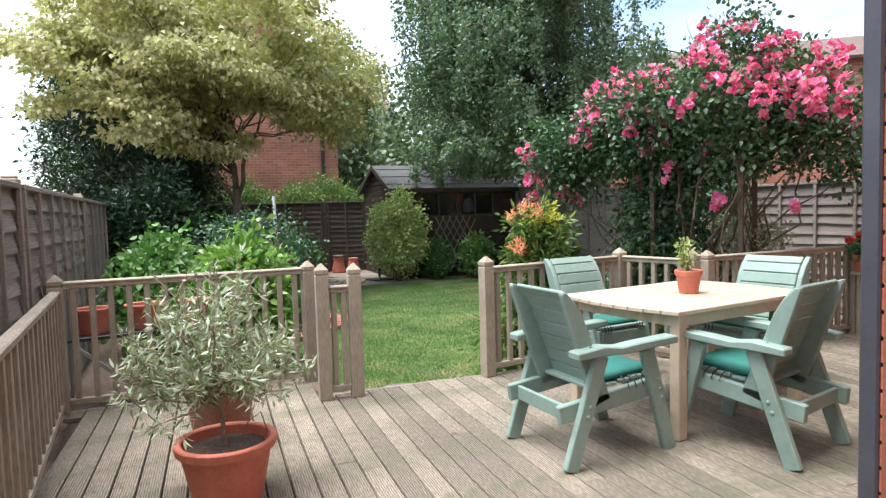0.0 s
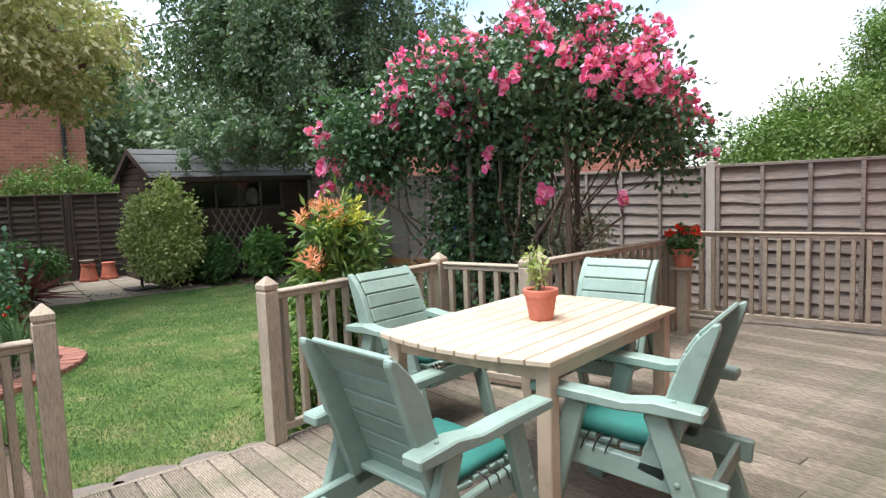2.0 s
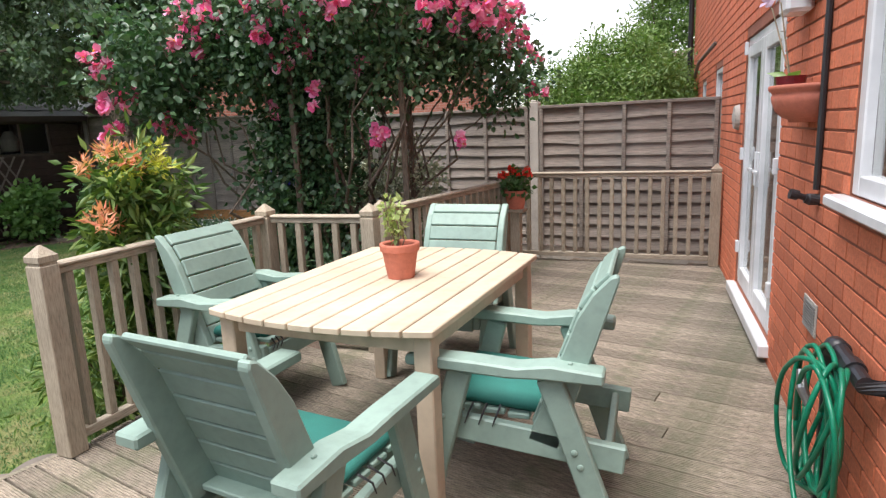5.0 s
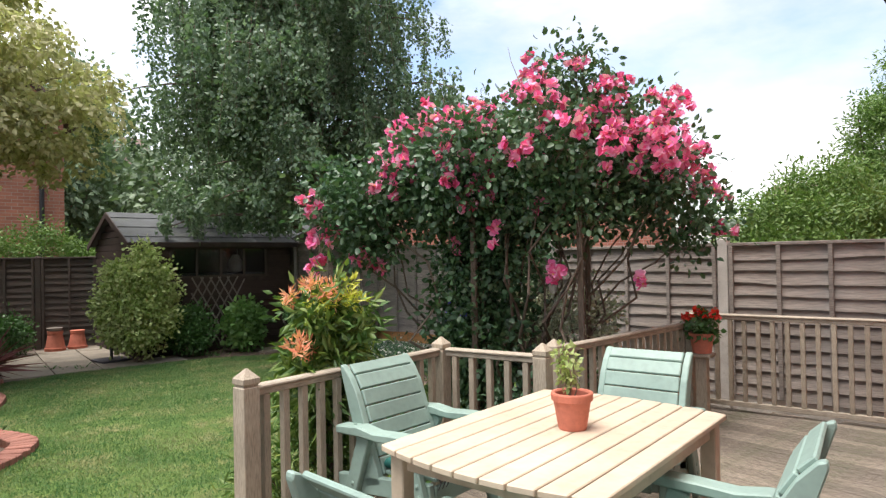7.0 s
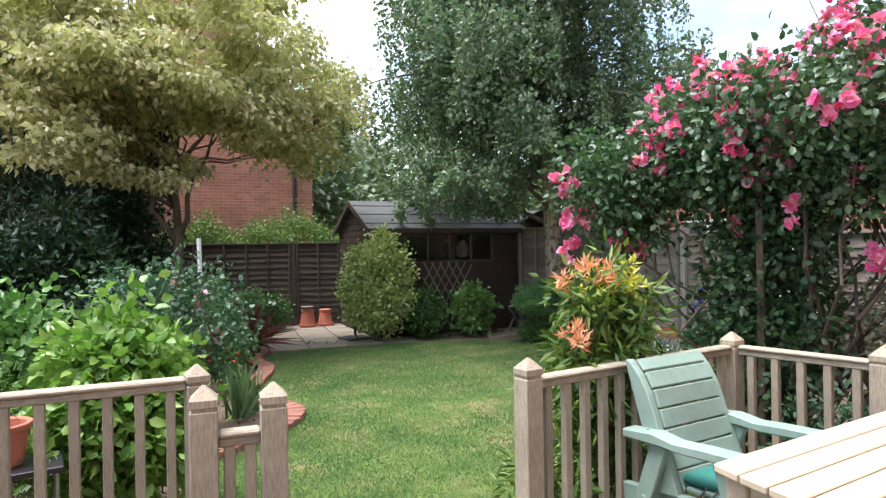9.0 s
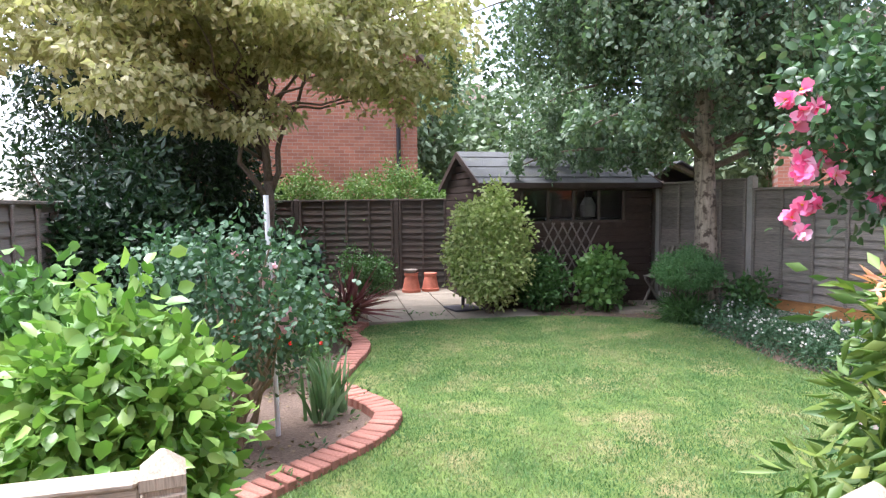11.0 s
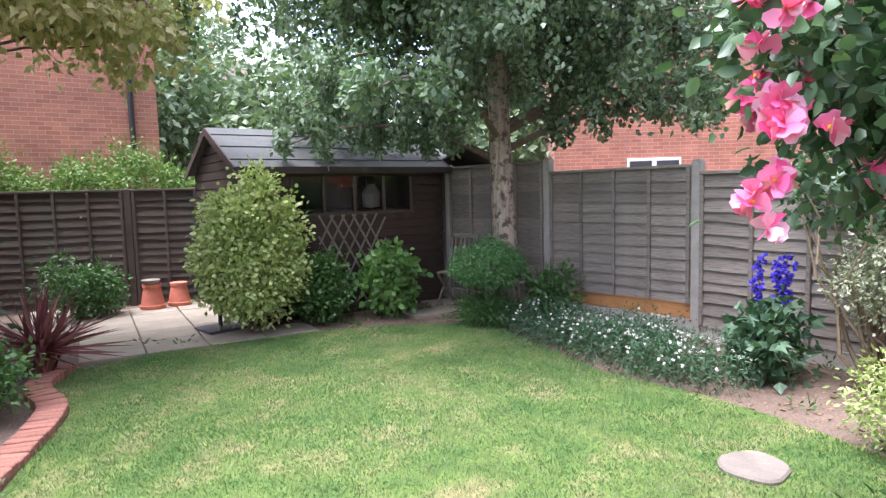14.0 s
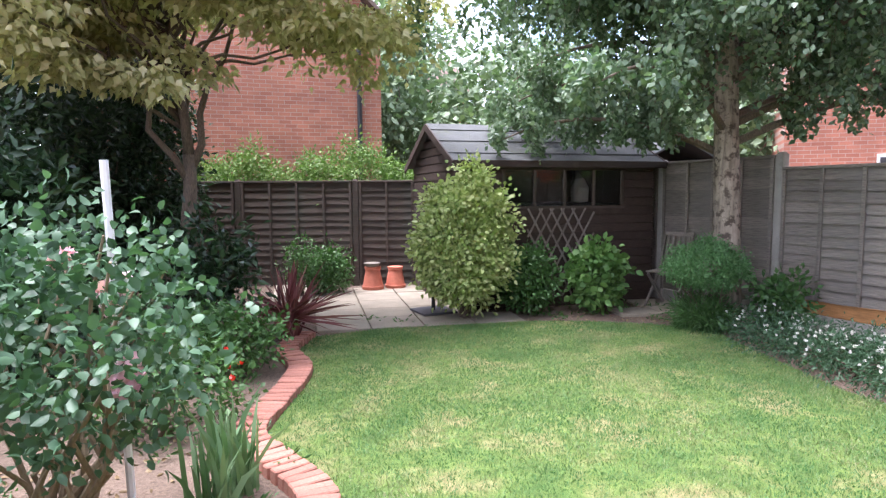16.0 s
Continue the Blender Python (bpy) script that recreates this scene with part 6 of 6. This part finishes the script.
cab = part("wall_cable", tube([(4.15, WALL_Y + 0.014, 1.08), (4.15, WALL_Y + 0.014, 1.7), (4.15, WALL_Y + 0.014, 2.6), (4.15, WALL_Y + 0.014, 5.0)], [0.013] * 4, 8), BLACK)
tagged(cab, "thick black cable running up the brickwork", "cable")
tap = thing("wall_pipe", (4.16, WALL_Y, 1.04), "short black overflow pipe sticking out of the bricks", "pipe")
part("elbow", tube([(0.0, 0.0, 0.0), (0.0, 0.035, 0.0), (0.0, 0.05, 0.005)], [0.024, 0.024, 0.02], 14), BLACK, tap)
part("spout", tube([(0.0, 0.04, 0.003), (-0.01, 0.085, 0.02)], [0.013, 0.013], 12), BLACK, tap)
part("collar", tube([(-0.01, 0.08, 0.018), (-0.013, 0.11, 0.026)], [0.021, 0.021], 14), BLACK, tap)
vent = thing("air_brick", (4.15, WALL_Y, 0.55), "grey louvred air vent in the brickwork", "vent")
part("plate", box((-0.105, 0.0, -0.07), (0.105, 0.007, 0.07), None, 0.002), CONCRETE, vent)
for k in range(9):
    part("slat", box((-0.09, 0.007, -0.06 + k * 0.0135), (0.09, 0.012, -0.0525 + k * 0.0135), None, 0.001), STEEL, vent)
# soil pipe with the hose hung over its elbow
soil = thing("soil_pipe", (3.6, WALL_Y + 0.055, -0.13), "glossy black waste pipe with an elbow on the wall", "pipe")
part("upright", tube([(0, 0, 0.0), (0.01, 0, 0.35), (0, 0, 0.7)], [0.026] * 3, 14), BLACK, soil)
part("elbow", tube([(0, 0, 0.66), (-0.005, 0, 0.715), (-0.03, 0, 0.745), (-0.09, 0, 0.75)], [0.033, 0.036, 0.036, 0.034], 14), BLACK, soil, smooth=True)
part("branch", tube([(-0.08, 0, 0.75), (-0.34, 0, 0.735), (-0.36, -0.06, 0.735)], [0.027] * 3, 14), BLACK, soil)
part("collar", tube([(-0.2, 0, 0.744), (-0.25, 0, 0.741)], [0.034, 0.034], 14), BLACK, soil)
reel = thing("garden_hose", (3.4, WALL_Y + 0.06, -0.13), "green garden hose coiled in loose loops over a black pipe", "hose")
rr = random.Random(9)
for k in range(8):
    wide, tall = rr.uniform(0.2, 0.3), rr.uniform(0.2, 0.27)
    off, lean, tw = rr.uniform(-0.08, 0.08), rr.uniform(-1.1, 1.1), rr.uniform(-0.3, 0.1)
    loop = []
    for i in range(37):
        a = 2 * math.pi * i / 36
        u = wide * math.cos(a) * (1 + 0.12 * math.sin(a * 2 + k))
        v = tall * math.sin(a)
        x = off + u * math.cos(lean) - v * math.sin(lean) * 0.5
        y = 0.055 + 0.006 * k + 0.035 * math.cos(a + k) + u * math.sin(tw)
        loop.append((x, max(-0.045, y), 0.765 - tall + v + rr.uniform(-0.004, 0.004)))
    part("hose_loop", tube(loop, [0.0085] * 37, 8), HOSE, reel, smooth=True)
part("connector", tube([(0.0, 0.1, 0.6), (0.02, 0.12, 0.65), (0.05, 0.12, 0.7)], [0.014, 0.017, 0.012], 12), STEEL, reel)
box_ = thing("security_light", (4.47, WALL_Y, 1.88), "white security light housing above the doors", "light fitting")
part("case", box((-0.02, 0.0, -0.06), (0.17, 0.11, 0.16), None, 0.015), UPVC, box_)
part("bracket", box((-0.15, 0.0, -0.02), (-0.03, 0.05, 0.1), None, 0.006), STEEL, box_)
plq = thing("wall_plaque", (6.72, WALL_Y, 1.37), "small round grey wall ornament beside the doors", "ornament")
part("disc", tube([(0, 0.0, 0), (0, 0.035, 0)], [0.1, 0.085], 20), CONCRETE, plq)
part("disc_rim", tube([(0, 0.035, 0), (0, 0.045, 0)], [0.06, 0.03], 20), CONCRETE, plq)
drain = part("drain_hose", tube([(8.7, WALL_Y + 0.01, 2.14), (8.75, WALL_Y + 0.06, 2.08), (9.8, WALL_Y + 0.1, 2.02), (11.2, WALL_Y + 0.05, 1.92)], [0.02] * 4, 8), PATHSTONE)
tagged(drain, "cream overflow hose looped on the far brick wall", "hose")
# geranium on the rail corner
stand = thing("plant_stand", (6.74, 3.96, 0), "short weathered timber post carrying a geranium pot", "plant stand")
part("shaft", box((-0.045, -0.045, 0), (0.045, 0.045, 0.6), None, 0.004), RAIL, stand)
part("shelf", box((-0.09, -0.09, 0.6), (0.09, 0.09, 0.628), None, 0.004), RAIL, stand)
g = plant_pot("geranium_pot", (6.74, 3.96, 0.629), 0.075, 0.1, 0.17, TERRA, "terracotta pot of orange-red geraniums on a post", 0.03)
rg = np.random.default_rng(211)
c = shell(rg, 26, (0, 0, 0.24), (0.14, 0.14, 0.1), 0.4)
q, e = clumps(c, 12, 0.03, rg)
leaf_mesh("leaves", q, e, 0.05, 0.045, L_GREEN, g, 0.2, rg)
flower_heads("blossom", shell(rg, 30, (0, 0, 0.28), (0.15, 0.15, 0.1), 0.85, 0.0), 0.05, 5, P_RED, g, rg)

# ---- litter and weeds on the beds ----


def in_lawn(px, py):
    poly, ins = np.array(LAWN_EDGE), np.zeros(len(px), bool)
    for (xi, yi), (xj, yj) in zip(poly, np.roll(poly, 1, 0)):
        ins ^= ((yi > py) != (yj > py)) & (px < (xj - xi) * (py - yi) / (yj - yi + 1e-12) + xi)
    return ins


rl = np.random.default_rng(401)
spots = np.concatenate([np.stack([rl.uniform(1.2, 3.3, 900), rl.uniform(6.2, 11.8, 900)], 1), np.stack([rl.uniform(6.5, 8.7, 900), rl.uniform(5.6, 10.2, 900)], 1), np.stack([rl.uniform(4.5, 8.6, 350), rl.uniform(11.1, 12.8, 350)], 1)])
spots = spots[~in_lawn(spots[:, 0], spots[:, 1])]
lit = leaf_mesh("leaf_litter", np.column_stack([spots, np.full(len(spots), GROUND - 0.012)]), rl.normal(size=(len(spots), 3)) * np.array((1, 1, 0.15)), 0.045, 0.026, leafy("dry_litter", [(0.10, 0.065, 0.035), (0.24, 0.17, 0.09), (0.36, 0.28, 0.17)], trans=0.1), None, 0.4, rl)
tagged(lit, "dry fallen leaves and chips on the bare soil", "leaf litter", kind="stuff")
ws = spots[rl.random(len(spots)) < 0.11]
q, e = clumps(np.column_stack([ws, np.full(len(ws), GROUND + 0.03)]), 16, (0.045, 0.045, 0.02), rl, -0.5)
weeds = leaf_mesh("weeds", q, e, 0.06, 0.018, L_GREEN, None, 0.3, rl)
tagged(weeds, "small green weeds scattered over the beds", "weeds", kind="stuff")

# ---- grass blades ----
rg = np.random.default_rng(301)
n = 230000
gx, gy = rg.uniform(1.9, 8.2, n), rg.uniform(4.9, 12.4, n)
inside = in_lawn(gx, gy)
gx, gy = gx[inside], gy[inside]
d = rg.normal(size=(len(gx), 3)) * 0.5
d[:, 2] = rg.uniform(0.5, 1.2, len(gx))
grass = leaf_mesh("grass", np.stack([gx, gy, np.full(len(gx), GROUND - 0.004)], 1), d, 0.027, 0.0055, L_GRASS, None, 0.3, rg, shape="leaf")
tagged(grass, "short mown grass blades of the lawn", "grass", kind="stuff")

# ---- house bricks ----
brick_h, brick_w, course, unit = 0.065, 0.215, 0.075, 0.225
near_me = mesh_from(box((0.0, -0.005, 0.0), (brick_w, 0.0, brick_h), None, 0.002), "brick", BRICK)
half_me = mesh_from(box((0.0, -0.005, 0.0), (0.1, 0.0, brick_h), None, 0.002), "brick", BRICK)
rest_v, rest_f = [], []
count = 0
row = 0
zz = GROUND
while zz < ZT:
    xx = X0 + (0.0 if row % 2 == 0 else -unit / 2)
    while xx < X1:
        a, b = max(xx, X0), min(xx + brick_w, X1)
        if b - a > 0.05:
            pieces = [(a, b)]
            if hole(a, b, zz, zz + brick_h):
                pieces = []
                for o in (DOOR, WIN, *SMALL):
                    if zz + brick_h > o[2] and zz < o[3]:
                        if a < o[0] < b and o[0] - a > 0.03:
                            pieces.append((a, o[0] - 0.003))
                        if a < o[1] < b and b - o[1] > 0.03:
                            pieces.append((o[1] + 0.003, b))
            for a, b in pieces:
                if count < 300 and 3.3 < a < 5.0 and zz < 2.2 and abs(b - a - brick_w) < 1e-6:
                    shared("brick", near_me, house, pose(a, WALL_Y, zz))
                    count += 1
                else:
                    k = len(rest_v)
                    rest_v += [(a, WALL_Y - 0.006, zz), (b, WALL_Y - 0.006, zz), (b, WALL_Y - 0.006, zz + brick_h), (a, WALL_Y - 0.006, zz + brick_h), (a + 0.002, WALL_Y, zz + 0.002), (b - 0.002, WALL_Y, zz + 0.002), (b - 0.002, WALL_Y, zz + brick_h - 0.002), (a + 0.002, WALL_Y, zz + brick_h - 0.002)]
                    rest_f += [(k + 4, k + 7, k + 6, k + 5), (k, k + 4, k + 5, k + 1), (k + 1, k + 5, k + 6, k + 2), (k + 2, k + 6, k + 7, k + 3), (k + 3, k + 7, k + 4, k)]
        xx += unit
    row += 1
    zz += course
me = bpy.data.meshes.new("bricks")
me.from_pydata(rest_v, [], rest_f)
me.materials.append(BRICK)
bricks = new("bricks", me)
bricks.parent = house
tagged(bricks, "red facing bricks of the house wall", kind="stuff")

# ---- the house and all that hangs on it, turned into place ----
for ob in list(bpy.data.objects):
    if ob.parent is None and ob.name.split(".")[0] in {"brick_house", "french_doors", "window_1", "window_2", "window_3", "eaves", "downpipe", "wall_planter", "orchid", "wall_cable", "wall_pipe", "air_brick", "soil_pipe", "garden_hose", "security_light", "wall_plaque", "drain_hose"}:
        ob.matrix_basis = HOUSE_TURN @ ob.matrix_basis
